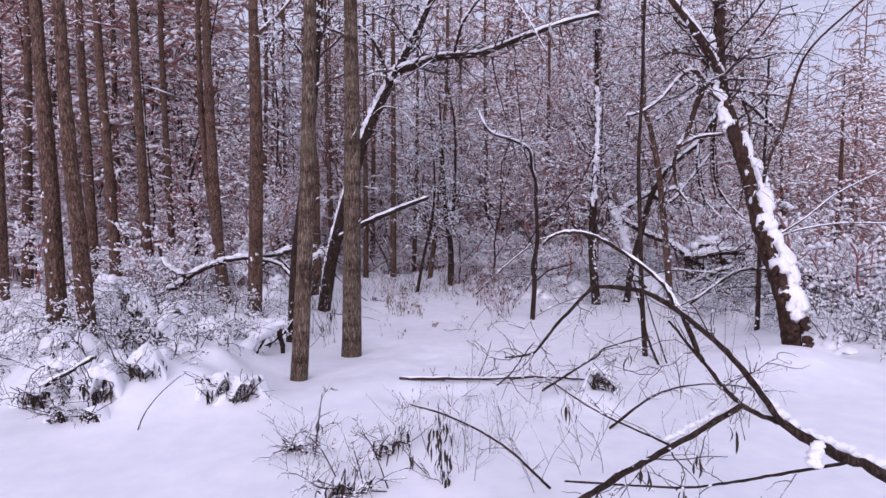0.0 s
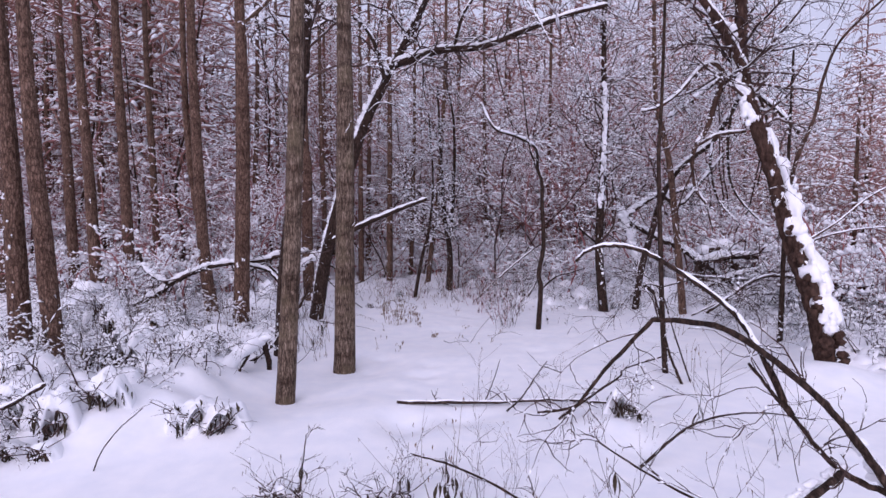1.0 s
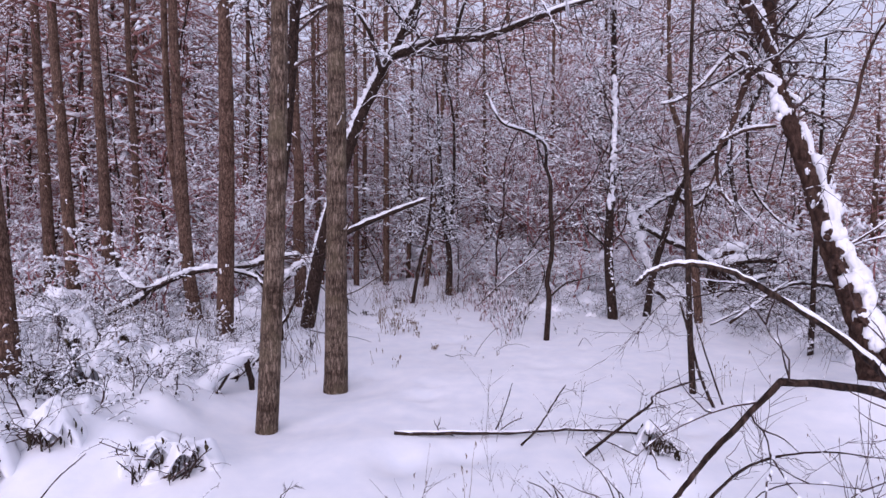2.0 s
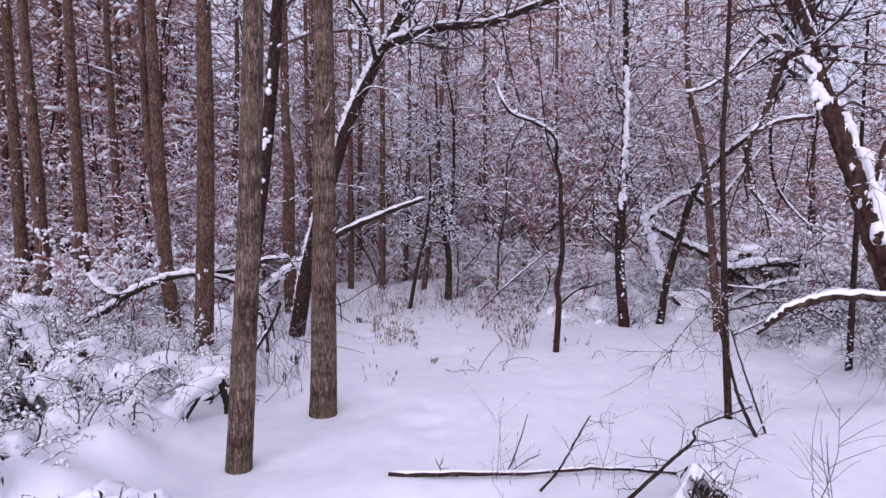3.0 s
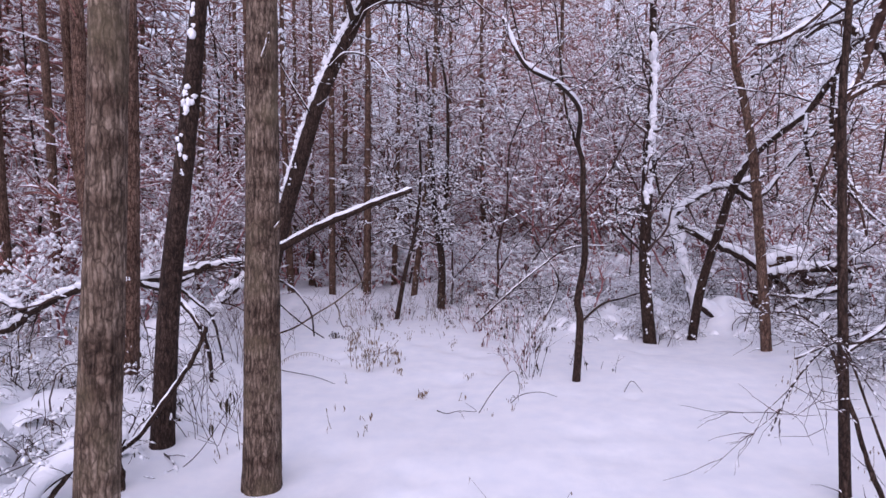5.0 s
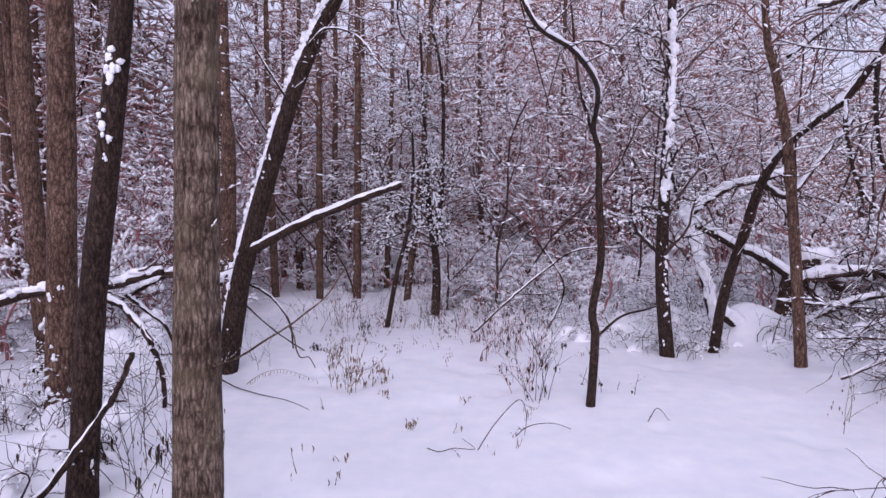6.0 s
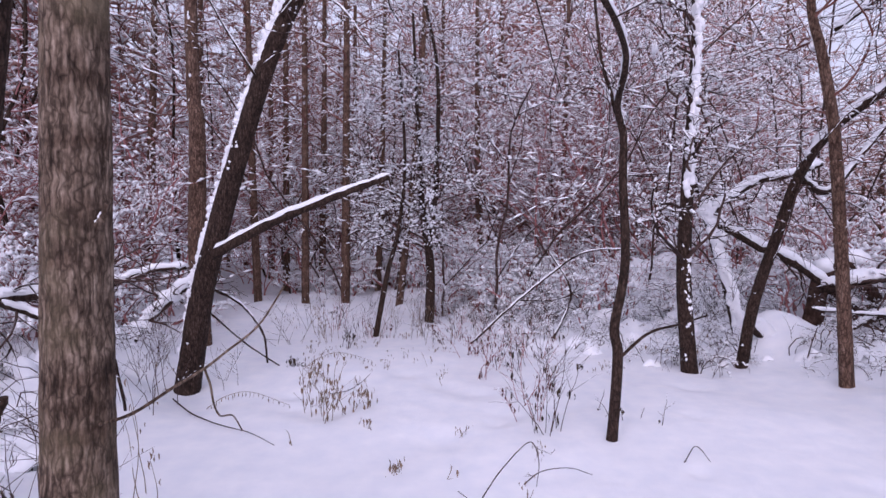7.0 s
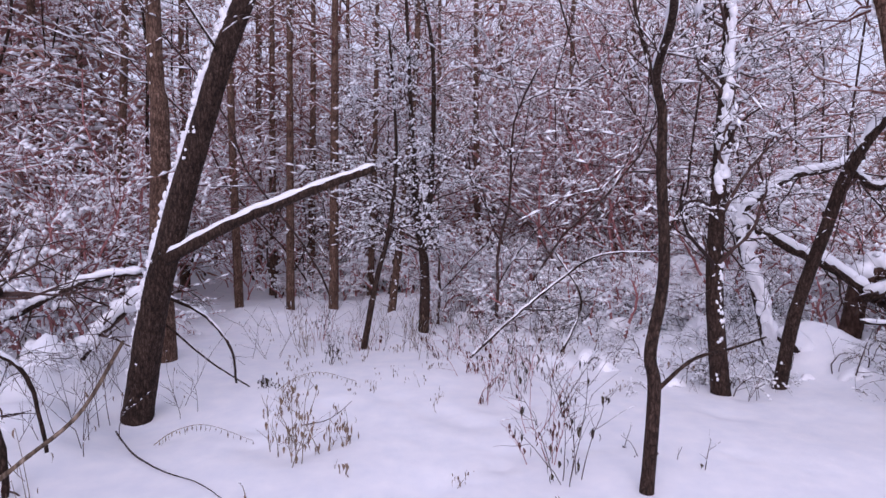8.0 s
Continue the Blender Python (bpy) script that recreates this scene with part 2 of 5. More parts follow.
class Geo:
    """Gathers tubes, lumps and leaves for one mesh."""

    def __init__(self):
        self.v, self.f, self.n = [], [], 0

    def add(self, verts, faces):
        self.v.append(np.asarray(verts, float).reshape(-1, 3))
        self.f.extend([tuple(k + self.n for k in face) for face in faces])
        self.n += len(self.v[-1])

    def tube(self, pts, rad, sides=5, caps=True):
        pts = np.asarray(pts, float)
        n = len(pts)
        rad = np.broadcast_to(np.asarray(rad, float).reshape(n, -1) if np.ndim(rad) else np.full((n, 1), rad), (n, sides))
        t = np.empty_like(pts)
        t[1:-1], t[0], t[-1] = pts[2:] - pts[:-2], pts[1] - pts[0], pts[-1] - pts[-2]
        t /= np.sqrt((t * t).sum(1))[:, None] + 1e-9
        u = np.empty_like(pts)
        cur = np.array((1.0, 0, 0)) if abs(t[0, 0]) < 0.8 else np.array((0, 1.0, 0))
        for i in range(n):
            cur = cur - t[i] * cur.dot(t[i])
            cur = cur / math.sqrt(cur.dot(cur) + 1e-12)
            u[i] = cur
        w = t[:, [1, 2, 0]] * u[:, [2, 0, 1]] - t[:, [2, 0, 1]] * u[:, [1, 2, 0]]
        ang = np.arange(sides) * (2 * math.pi / sides)
        ring = pts[:, None] + rad[:, :, None] * (np.cos(ang)[None, :, None] * u[:, None] + np.sin(ang)[None, :, None] * w[:, None])
        faces = [(i * sides + k, i * sides + (k + 1) % sides, (i + 1) * sides + (k + 1) % sides, (i + 1) * sides + k) for i in range(n - 1) for k in range(sides)]
        if caps:
            faces += [tuple(range(sides))[::-1], tuple((n - 1) * sides + k for k in range(sides))]
        self.add(ring, faces)

    def lump(self, c, size, rnd, rings=4, sides=7, wild=0.2):
        """An uneven rounded lump."""
        sx, sy, sz = size
        verts = [(c[0], c[1], c[2] - sz)]
        for i in range(1, rings):
            a = math.pi * i / rings
            for k in range(sides):
                b = 2 * math.pi * (k + 0.5 * (i % 2)) / sides
                q = 1 + rnd.uniform(-wild, wild)
                verts.append((c[0] + q * sx * math.sin(a) * math.cos(b), c[1] + q * sy * math.sin(a) * math.sin(b), c[2] - q * sz * math.cos(a)))
        verts.append((c[0], c[1], c[2] + sz))
        top = len(verts) - 1
        faces = [(0, 1 + (k + 1) % sides, 1 + k) for k in range(sides)]
        for i in range(rings - 2):
            o = 1 + i * sides
            faces += [(o + k, o + (k + 1) % sides, o + sides + (k + 1) % sides, o + sides + k) for k in range(sides)]
        o = 1 + (rings - 2) * sides
        faces += [(o + k, o + (k + 1) % sides, top) for k in range(sides)]
        self.add(verts, faces)

    def leaf(self, p, way, length, width, rnd):
        """A folded, curling leaf."""
        way = Vector(way).normalized()
        side = way.cross(Vector((rnd.uniform(-1, 1), rnd.uniform(-1, 1), rnd.uniform(-1, 1)))).normalized()
        out = way.cross(side)
        p = Vector(p)
        mid, tip = p + way * length * 0.5 + out * length * 0.12, p + way * length - out * length * 0.08
        self.add([p, mid + side * width * 0.5 - out * width * 0.25, mid, mid - side * width * 0.5 - out * width * 0.25, tip], [(0, 1, 2), (0, 2, 3), (1, 4, 2), (2, 4, 3)])

    def specks_along(self, pts, r, amount, rnd, chance=0.6):
        """Short broken pads of snow on a thin twig."""
        a, b, size = [], [], []
        for p, q in zip(pts[:-1], pts[1:]):
            d = q - p
            n = math.sqrt(d[0] ** 2 + d[1] ** 2 + d[2] ** 2) + 1e-9
            for _ in range(1 if n < 0.14 else 2):
                if rnd.random() < chance and abs(d[2]) / n < 0.88:
                    s = rnd.uniform(-0.1, 0.5)
                    a.append(p + d * s)
                    b.append(p + d * (s + min(rnd.uniform(0.35, 0.8), rnd.uniform(0.06, 0.16) / n)))
                    size.append(amount * rnd.uniform(0.5, 1.2))
        if a:
            size = np.array(size)
            self.pads(np.array(a), np.array(b), size, r * 0.7 + size * 0.35)

    def snow_along(self, pts, rad, amount, rnd, sides=5, gap=0.25, steep=0.5):
        """Snow lying along the top of a branch, thinner where it is steep, with gaps."""
        pts, rad = np.asarray(pts, float), np.asarray(rad, float)
        t = np.gradient(pts, axis=0)
        t /= np.linalg.norm(t, axis=1)[:, None] + 1e-9
        flat = np.sqrt(np.clip(1 - t[:, 2] ** 2, 0, 1))
        weight = np.array([float(step(f, steep, steep + 0.35)) * (rnd.uniform(0.35, 1.4) if amount < 0.09 else rnd.uniform(0.8, 1.15)) * (0 if rnd.random() < gap else 1) for f in flat])
        if sides > 6:
            weight[1:-1] = (weight[:-2] + 2 * weight[1:-1] + weight[2:]) / 4
            weight[1:-1] = (weight[:-2] + 2 * weight[1:-1] + weight[2:]) / 4
        run = []
        for i in range(len(pts) + 1):
            if i < len(pts) and weight[i] > 0.12:
                run.append(i)
                continue
            if len(run) > 1:
                w = weight[run] * amount
                c = pts[run] + np.stack([0 * w, 0 * w, rad[run] * 0.75 + w * 0.35], 1)
                r = rad[run] * 0.6 + w * 0.6
                r[0] *= 0.35
                r[-1] *= 0.35
                if sides > 6:
                    r = r[:, None] * np.array([[rnd.uniform(0.68, 1.22) if amount < 0.09 else rnd.uniform(0.93, 1.06) for _ in range(sides)] for _ in run])
                self.tube(c, r, sides)
            run = []

    def heaps(self, pts, rad, amount, rnd):
        """Uneven heaps of snow along the top of a thick branch."""
        length = float(np.linalg.norm(np.diff(pts, axis=0), axis=1).sum())
        for _ in range(int(length / (amount * 1.3))):
            i = rnd.randrange(1, len(pts) - 1)
            q = amount * rnd.uniform(0.45, 0.95)
            self.lump(pts[i] + np.array([rnd.gauss(0, 0.02), rnd.gauss(0, 0.35 * rad[i]), rad[i] * 0.8 + amount * rnd.uniform(0.0, 0.5)]), (q * rnd.uniform(1, 1.8), q, q * rnd.uniform(0.5, 0.9)), rnd, 6, 9, 0.2)

    def plaster(self, c, rad, z0, z1, shift, r, rnd, gap=0.0, wild=0.25):
        """Snow stuck in an uneven strip along one side of a trunk."""
        idx = [i for i in range(len(c)) if z0 < c[i][2] < z1]
        length = float(np.linalg.norm(c[idx[-1]] - c[idx[0]]))
        for _ in range(max(3, int(length / (0.42 * r)))):
            if rnd.random() < gap:
                continue
            i = rnd.choice(idx)
            q = r * rnd.uniform(0.45, 1.1)
            p = c[i] + np.array(shift) + np.array([rnd.gauss(0, r * 0.35), rnd.gauss(0, r * 0.2), rnd.gauss(0, 0.03)])
            self.lump(p, (q, q * 0.8, q * rnd.uniform(0.8, 1.7)), rnd, 6, 9, wild)

    def coat(self, c, rad, z0, z1, shift, scale, rnd, sides=16, ragged=0.3):
        """A ragged sheet of snow lying against one side of a trunk."""
        idx = [i for i in range(len(c)) if z0 < c[i][2] < z1]
        q = spline([c[i] for i in idx[:: max(1, len(idx) // 12)]], max(12, int((z1 - z0) / 0.03)))
        r = np.interp(np.linspace(0, 1, len(q)), np.linspace(0, 1, len(idx)), [rad[i] for i in idx]) * scale
        o = rnd.uniform(0, 90)
        ring = np.empty((len(q), sides))
        for i in range(len(q)):
            sway = noise.noise(Vector((o, 3.0, q[i][2] * 4.5)))
            q[i] += np.array(shift) * (1 + 0.45 * sway)
            for k in range(sides):
                a = 2 * math.pi * k / sides
                u = noise.noise(Vector((math.cos(a) * 1.3 + o, math.sin(a) * 1.3, q[i][2] * 6)))
                v = noise.noise(Vector((math.cos(a) * 3 + o, math.sin(a) * 3, q[i][2] * 19)))
                ring[i, k] = r[i] * (1 + ragged * u + 0.2 * ragged * v)
        ring[0] *= 0.3
        ring[-1] *= 0.3
        self.tube(q, ring, sides)

    def hood(self, c, w, h, lip, rnd, front=-1.57, sides=32):
        """A bank of snow that runs down to the ground behind and ends in a lip in front; c on the ground. Gives the lip's points."""
        o = rnd.uniform(0, 90)
        rings = ((0.0, 1.0), (0.2, 0.99), (0.36, 0.95), (0.5, 0.88), (0.63, 0.78), (0.75, 0.66), (0.85, 0.5), (0.94, 0.33), (1.0, 0.12), (0.97, -0.05), (0.8, 0.0), (0.5, 0.05))
        verts, edge = [], []
        for s, f in rings:
            for k in range(sides):
                a = 2 * math.pi * k / sides
                face = float(step(math.cos(a - front), 0.05, 0.65))
                e = lip * h * face * (1 + 0.7 * noise.noise(Vector((o, math.cos(a) * 2.4, math.sin(a) * 2.4)))) - 0.07 * (1 - face)
                reach = w * (1.0 + 0.75 * (1 - face)) * (1 + 0.38 * noise.noise(Vector((math.cos(a) * 1.5, math.sin(a) * 1.5, o))))
                x, y = c[0] + s * reach * math.cos(a), c[1] + s * reach * math.sin(a)
                z = e + (h - e) * f + min(0.5 * h, 0.13) * min(1, 0.35 + s) * (noise.noise(Vector((x * 6, y * 6, o))) + 0.6 * noise.noise(Vector((x * 15, y * 15, o))) + 0.3 * noise.noise(Vector((x * 38, y * 38, o))))
                verts.append((x, y, c[2] + z))
                if s == 0.97 and face > 0.5:
                    edge.append((x, y, c[2] + z))
        n = len(rings)
        faces = [(i * sides + k, i * sides + (k + 1) % sides, (i + 1) * sides + (k + 1) % sides, (i + 1) * sides + k)[::-1] for i in range(n - 1) for k in range(sides)]
        self.add(verts, faces + [tuple((n - 1) * sides + k for k in range(sides))[::-1]])
        return edge

    def limp(self, p, length, width, rnd):
        """A shrivelled leaf hanging down, curled and twisted."""
        a, t, b = rnd.uniform(0, 6.28), rnd.uniform(-2.5, 2.5), rnd.uniform(0, 6.28)
        bow, verts = rnd.uniform(0.05, 0.3) * length, []
        for i, f in enumerate((0.12, 0.7, 1.0, 0.75, 0.5, 0.08)):
            s = i / 5
            x, y = p[0] + math.cos(b) * bow * math.sin(3.0 * s), p[1] + math.sin(b) * bow * math.sin(3.0 * s)
            dx, dy = math.cos(a + t * s) * width * f * 0.5, math.sin(a + t * s) * width * f * 0.5
            z = p[2] - length * s
            verts += [(x - dx, y - dy, z), (x + dy * 0.5, y - dx * 0.5, z - 0.1 * width), (x + dx, y + dy, z)]
        self.add(verts, [(3 * i + k, 3 * i + k + 1, 3 * i + k + 4, 3 * i + k + 3) for i in range(5) for k in (0, 1)])

    def tubes(self, paths, rad, sides=3):
        """Many thin tubes at once; paths: tube, ring, xyz; rad: tube, ring."""
        n, m = paths.shape[:2]
        t = np.gradient(paths, axis=1)
        t /= np.linalg.norm(t, axis=2)[..., None] + 1e-9
        ref = np.where(np.abs(t[:, :1, 2:]) < 0.75, np.array([0.0, 0.0, 1.0]), np.array([0.9, 0.4, 0.0]))
        u = np.cross(t, np.broadcast_to(ref, t.shape))
        u /= np.linalg.norm(u, axis=2)[..., None] + 1e-9
        w = np.cross(t, u)
        ang = np.arange(sides) * (2 * math.pi / sides)
        ring = paths[:, :, None] + rad[:, :, None, None] * (np.cos(ang)[:, None] * u[:, :, None] + np.sin(ang)[:, None] * w[:, :, None])
        o = (np.arange(n)[:, None, None] * m + np.arange(m - 1)[None, :, None]) * sides
        k = np.arange(sides)[None, None]
        q = (k + 1) % sides
        self.add(ring.reshape(-1, 3), np.stack([o + k, o + q, o + sides + q, o + sides + k], -1).reshape(-1, 4).tolist())

    def pads(self, a, b, r, rise):
        """Many small rounded pads of snow at once, each stretched from a to b."""
        d = b - a
        h = np.stack([-d[:, 1], d[:, 0], 0 * d[:, 0]], 1)
        h /= np.linalg.norm(h, axis=1)[:, None] + 1e-6
        up = np.zeros_like(a)
        up[:, 2] = 1
        c = (a + b) / 2 + up * rise[:, None]
        r = r[:, None]
        verts = np.stack([a + up * rise[:, None] * 0.8, b + up * rise[:, None] * 0.8, c + h * r, c - h * r, c + up * r, c - up * r * 0.55], 1)
        faces = np.array([(0, 2, 4), (2, 1, 4), (1, 3, 4), (3, 0, 4), (2, 0, 5), (1, 2, 5), (3, 1, 5), (0, 3, 5)])
        self.add(verts.reshape(-1, 3), (np.arange(len(a))[:, None, None] * 6 + faces[None]).reshape(-1, 3).tolist())

    def mesh(self, name, materials, origin=(0, 0, 0), smooth=True):
        me = bpy.data.meshes.new(name)
        verts = np.concatenate(self.v) - np.asarray(origin, float) if self.v else np.zeros((0, 3))
        me.from_pydata(verts.tolist(), [], self.f)
        me.materials.append(materials)
        me.polygons.foreach_set("use_smooth", [smooth] * len(me.polygons))
        me.update()
        return me


LOOSE = ("snow", "crown", "foliage", "branchwork", "spray", "tangle")  # too fine to pick apart


def thing(name, place, label, category, group="", kind=""):
    ob = new(name)
    ob.location = place
    return tagged(ob, label, category, group, kind)


def part(name, geo, mat, parent, label="", smooth=True, kind=""):
    """One mesh under a thing, or under a part of it."""
    if not geo.n:
        return None
    top = parent
    shift = Vector(parent.location)
    if parent.parent:
        shift = shift + Vector(parent.parent.location)
    ob = new(name, geo.mesh(name, mat, shift, smooth))
    ob.parent = top
    return tagged(ob, label, kind="stuff" if name in LOOSE else kind)


def grow(wood, snow, p, d, length, r, depth, rnd, curl=0.35, lift=0.0, kids=5, segs=4, amount=0.012, spread=0.9, gap=0.3, tips=None, thin=0.0025):
    """A branch with its twigs; wood and snow take the geometry."""
    pts, d = [np.asarray(p, float)], np.asarray(d, float)
    for i in range(segs):
        d = d + np.array([rnd.gauss(0, curl), rnd.gauss(0, curl), rnd.gauss(0, curl) + lift]) * 0.5
        d = d / np.linalg.norm(d)
        pts.append(pts[-1] + d * (length / segs))
    pts = np.array(pts)
    rad = np.linspace(r, r * 0.35, len(pts))
    wood.tube(pts, rad, 3 if r < 0.009 else 5, caps=False)
    if snow is not None:
        if r < 0.009:
            snow.specks_along(pts, r, amount, rnd, 1 - gap)
        else:
            snow.snow_along(pts, rad, amount, rnd, 4, gap)
    if tips is not None:
        tips.append((pts[-1], d))
    if depth > 0:
        for k in range(kids):
            s = rnd.uniform(0.2, 0.98) * segs
            i = min(int(s), segs - 1)
            q = pts[i] + (pts[i + 1] - pts[i]) * (s - i)
            along = (pts[i + 1] - pts[i]) / (length / segs)
            side = np.array([rnd.gauss(0, 1), rnd.gauss(0, 1), rnd.gauss(0, 0.7)])
            side -= along * side.dot(along)
            side /= np.linalg.norm(side) + 1e-9
            grow(wood, snow, q, along * rnd.uniform(0.5, 1.0) + side * spread, length * rnd.uniform(0.35, 0.65), max(r * 0.55, thin), depth - 1, rnd, curl, lift, max(2, kids - 1), max(3, segs - 1), amount, spread, gap, tips, thin)


def sprout(wood, snow, starts, ways, lengths, radii, rng, kids=(6, 5), segs=(6, 5, 4), curl=0.4, lift=0.03, droop=0.1, amount=0.016, cover=0.6, spread=0.9, thin=0.0035):
    """Many curling branches at once, each with its own twigs; one level for each entry of kids."""
    starts, d = np.asarray(starts, float), np.array(ways, float)
    lengths, radii = np.asarray(lengths, float), np.asarray(radii, float)
    n, m = len(starts), segs[0]
    pts = np.empty((n, m + 1, 3))
    pts[:, 0] = starts
    d /= np.linalg.norm(d, axis=1)[:, None]
    for i in range(m):
        d = d + rng.normal(0, curl * 0.5, (n, 3))
        d[:, 2] += lift - droop * i / m
        d /= np.linalg.norm(d, axis=1)[:, None]
        pts[:, i + 1] = pts[:, i] + d * (lengths / m)[:, None]
    rad = radii[:, None] * np.linspace(1, 0.4, m + 1)
    wood.tubes(pts, rad, 3 if radii.max() < 0.012 else 5)
    if snow is not None and amount:
        a, b = pts[:, :-1].reshape(-1, 3), pts[:, 1:].reshape(-1, 3)
        e = b - a
        steep = np.abs(e[:, 2]) / (np.linalg.norm(e, axis=1) + 1e-9)
        keep = rng.random(len(a)) < cover * np.clip(1.45 - 1.3 * steep, 0.06, 1)
        a, e, r0 = a[keep], e[keep], rad[:, 1:].reshape(-1)[keep]
        s = rng.uniform(-0.1, 0.35, len(a))[:, None]
        f = s + rng.uniform(0.5, 1.15, len(a))[:, None]
        r = (amount * rng.uniform(0.45, 1.25, len(a))) * np.clip(1.2 - 0.5 * steep[keep], 0.5, 1) + r0 * 0.5
        if len(a):
            snow.pads(a + e * s, a + e * f, r, r0 * 0.7 + r * 0.35)
    if kids:
        k = kids[0]
        s = rng.uniform(0.18, 0.99, (n, k)) * m
        i = np.minimum(s.astype(int), m - 1)
        row = np.arange(n)[:, None]
        seg = pts[row, i + 1] - pts[row, i]
        q = pts[row, i] + seg * (s - i)[..., None]
        along = seg / (np.linalg.norm(seg, axis=2)[..., None] + 1e-9)
        side = rng.normal(0, 1, (n, k, 3)) * np.array([1, 1, 0.75])
        side -= along * (side * along).sum(2)[..., None]
        side /= np.linalg.norm(side, axis=2)[..., None] + 1e-9
        way = along * rng.uniform(0.4, 1.0, (n, k, 1)) + side * spread
        size = lengths[:, None] * rng.uniform(0.3, 0.62, (n, k)) * (1.15 - 0.45 * s / m)
        r = np.maximum(radii[:, None] * 0.5 * (1 - 0.5 * s / m), thin)
        sprout(wood, snow, q.reshape(-1, 3), way.reshape(-1, 3), size.ravel(), r.ravel(), rng, kids[1:], segs[1:], curl, lift, droop, amount, cover, spread, thin)
    return pts


def bark_trunk(geo, pts, r0, r1, sides, rings, relief, rnd, flare=0.25, power=1.0):
    """A trunk with furrowed bark and a flare at the foot."""
    c = spline(pts, rings)
    s = np.linspace(0, 1, rings)
    base = r0 + (r1 - r0) * s**power
    height = np.concatenate([[0], np.cumsum(np.linalg.norm(np.diff(c, axis=0), axis=1))])
    base = base * (1 + flare * np.exp(-height / 0.10))
    seed = rnd.uniform(0, 50)
    rad = np.empty((rings, sides))
    for i in range(rings):
        for k in range(sides):
            a = 2 * math.pi * k / sides
            x, y = math.cos(a), math.sin(a)
            ridge = 1 - 2 * abs(noise.noise(Vector((x * base[i] * 30 + seed, y * base[i] * 30, height[i] * 5.5))))
            big = noise.noise(Vector((x * 1.2 + seed, y * 1.2, height[i] * 1.6)))
            rad[i, k] = base[i] * (1 + 0.05 * big) + relief * (ridge - 0.5)
    geo.tube(c, rad, sides)
    return c, base


# ---- ground: one sheet of snow out to the horizon ----
def lines(a, b, fine, far):
    inner = np.arange(a, b + 1e-6, fine)
    out = fine * np.cumsum(1.16 ** np.arange(1, 62))
    out = out[out < far]
    return np.concatenate([(a - out)[::-1], inner, b + out])


def build_ground():
    xs, ys = lines(-7.0, 7.5, 0.07, 900), lines(0.8, 15.5, 0.07, 900)
    x, y = np.meshgrid(xs, ys)
    verts = np.stack([x, y, ground_z(x, y)], -1).reshape(-1, 3)
    w, h = len(xs), len(ys)
    i = (np.arange(h - 1)[:, None] * w + np.arange(w - 1)[None]).ravel()
    quads = np.stack([i, i + 1, i + w + 1, i + w], 1)
    me = bpy.data.meshes.new("ground")
    me.from_pydata(verts.tolist(), [], quads.tolist())
    me.materials.append(SNOW)
    me.polygons.foreach_set("use_smooth", [True] * len(me.polygons))
    me.update()
    tagged(new("ground", me), "smooth fresh snow cover on the forest floor", "snow", kind="structure")


build_ground()


# ---- standing trees ----
def crown(wood, snow, c, base, z_from, count, reach, rnd, depth=2, droop=0.0):
    rng = np.random.default_rng(rnd.randrange(1 << 30))
    idx = [i for i in range(len(c)) if c[i][2] > z_from]
    pick = [rnd.choice(idx) for _ in range(count)]
    turn = rng.uniform(0, 2 * math.pi, count)
    ways = np.stack([np.cos(turn), np.sin(turn), rng.uniform(0.1, 0.9, count) - droop], 1)
    sizes = reach * rng.uniform(0.5, 1.0, count) * (1.15 - 0.6 * np.array(pick) / len(c))
    radii = np.maximum(0.006, np.array([base[i] for i in pick]) * 0.3)
    sprout(wood, snow, [c[i] for i in pick], ways, sizes, radii, rng, (6, 5) if depth > 1 else (8,), (7, 6, 4) if depth > 1 else (6, 5), 0.45, 0.03, 0.14, 0.021, 0.7, 0.85, 0.0034)


def stick_clumps(snow, c, base, side, count, z_max, rnd, big=1.0):
    """Lumps of snow stuck to one side of a trunk."""
    idx = [i for i in range(len(c)) if 0.1 < c[i][2] < z_max]
    for _ in range(count):
        i = rnd.choice(idx)
        a = math.radians(side + rnd.gauss(0, 38))
        q = c[i] + np.array([math.cos(a), math.sin(a), 0]) * base[i] * 0.97
        s = rnd.uniform(0.009, 0.024) * big * (1.7 if rnd.random() < 0.12 else 1)
        for _ in range(rnd.choice((1, 2, 3, 4))):  # a few lumps run together, longest up the trunk
            o = np.array([rnd.gauss(0, s * 0.5), rnd.gauss(0, s * 0.3), rnd.gauss(0, s * 1.3)])
            k = s * rnd.uniform(0.5, 1.0)
            snow.lump(q + o, (k * (0.4 + 0.6 * abs(math.sin(a))), k * (0.4 + 0.6 * abs(math.cos(a))), k * rnd.uniform(0.6, 1.7)), rnd, 5, 7, 0.3)


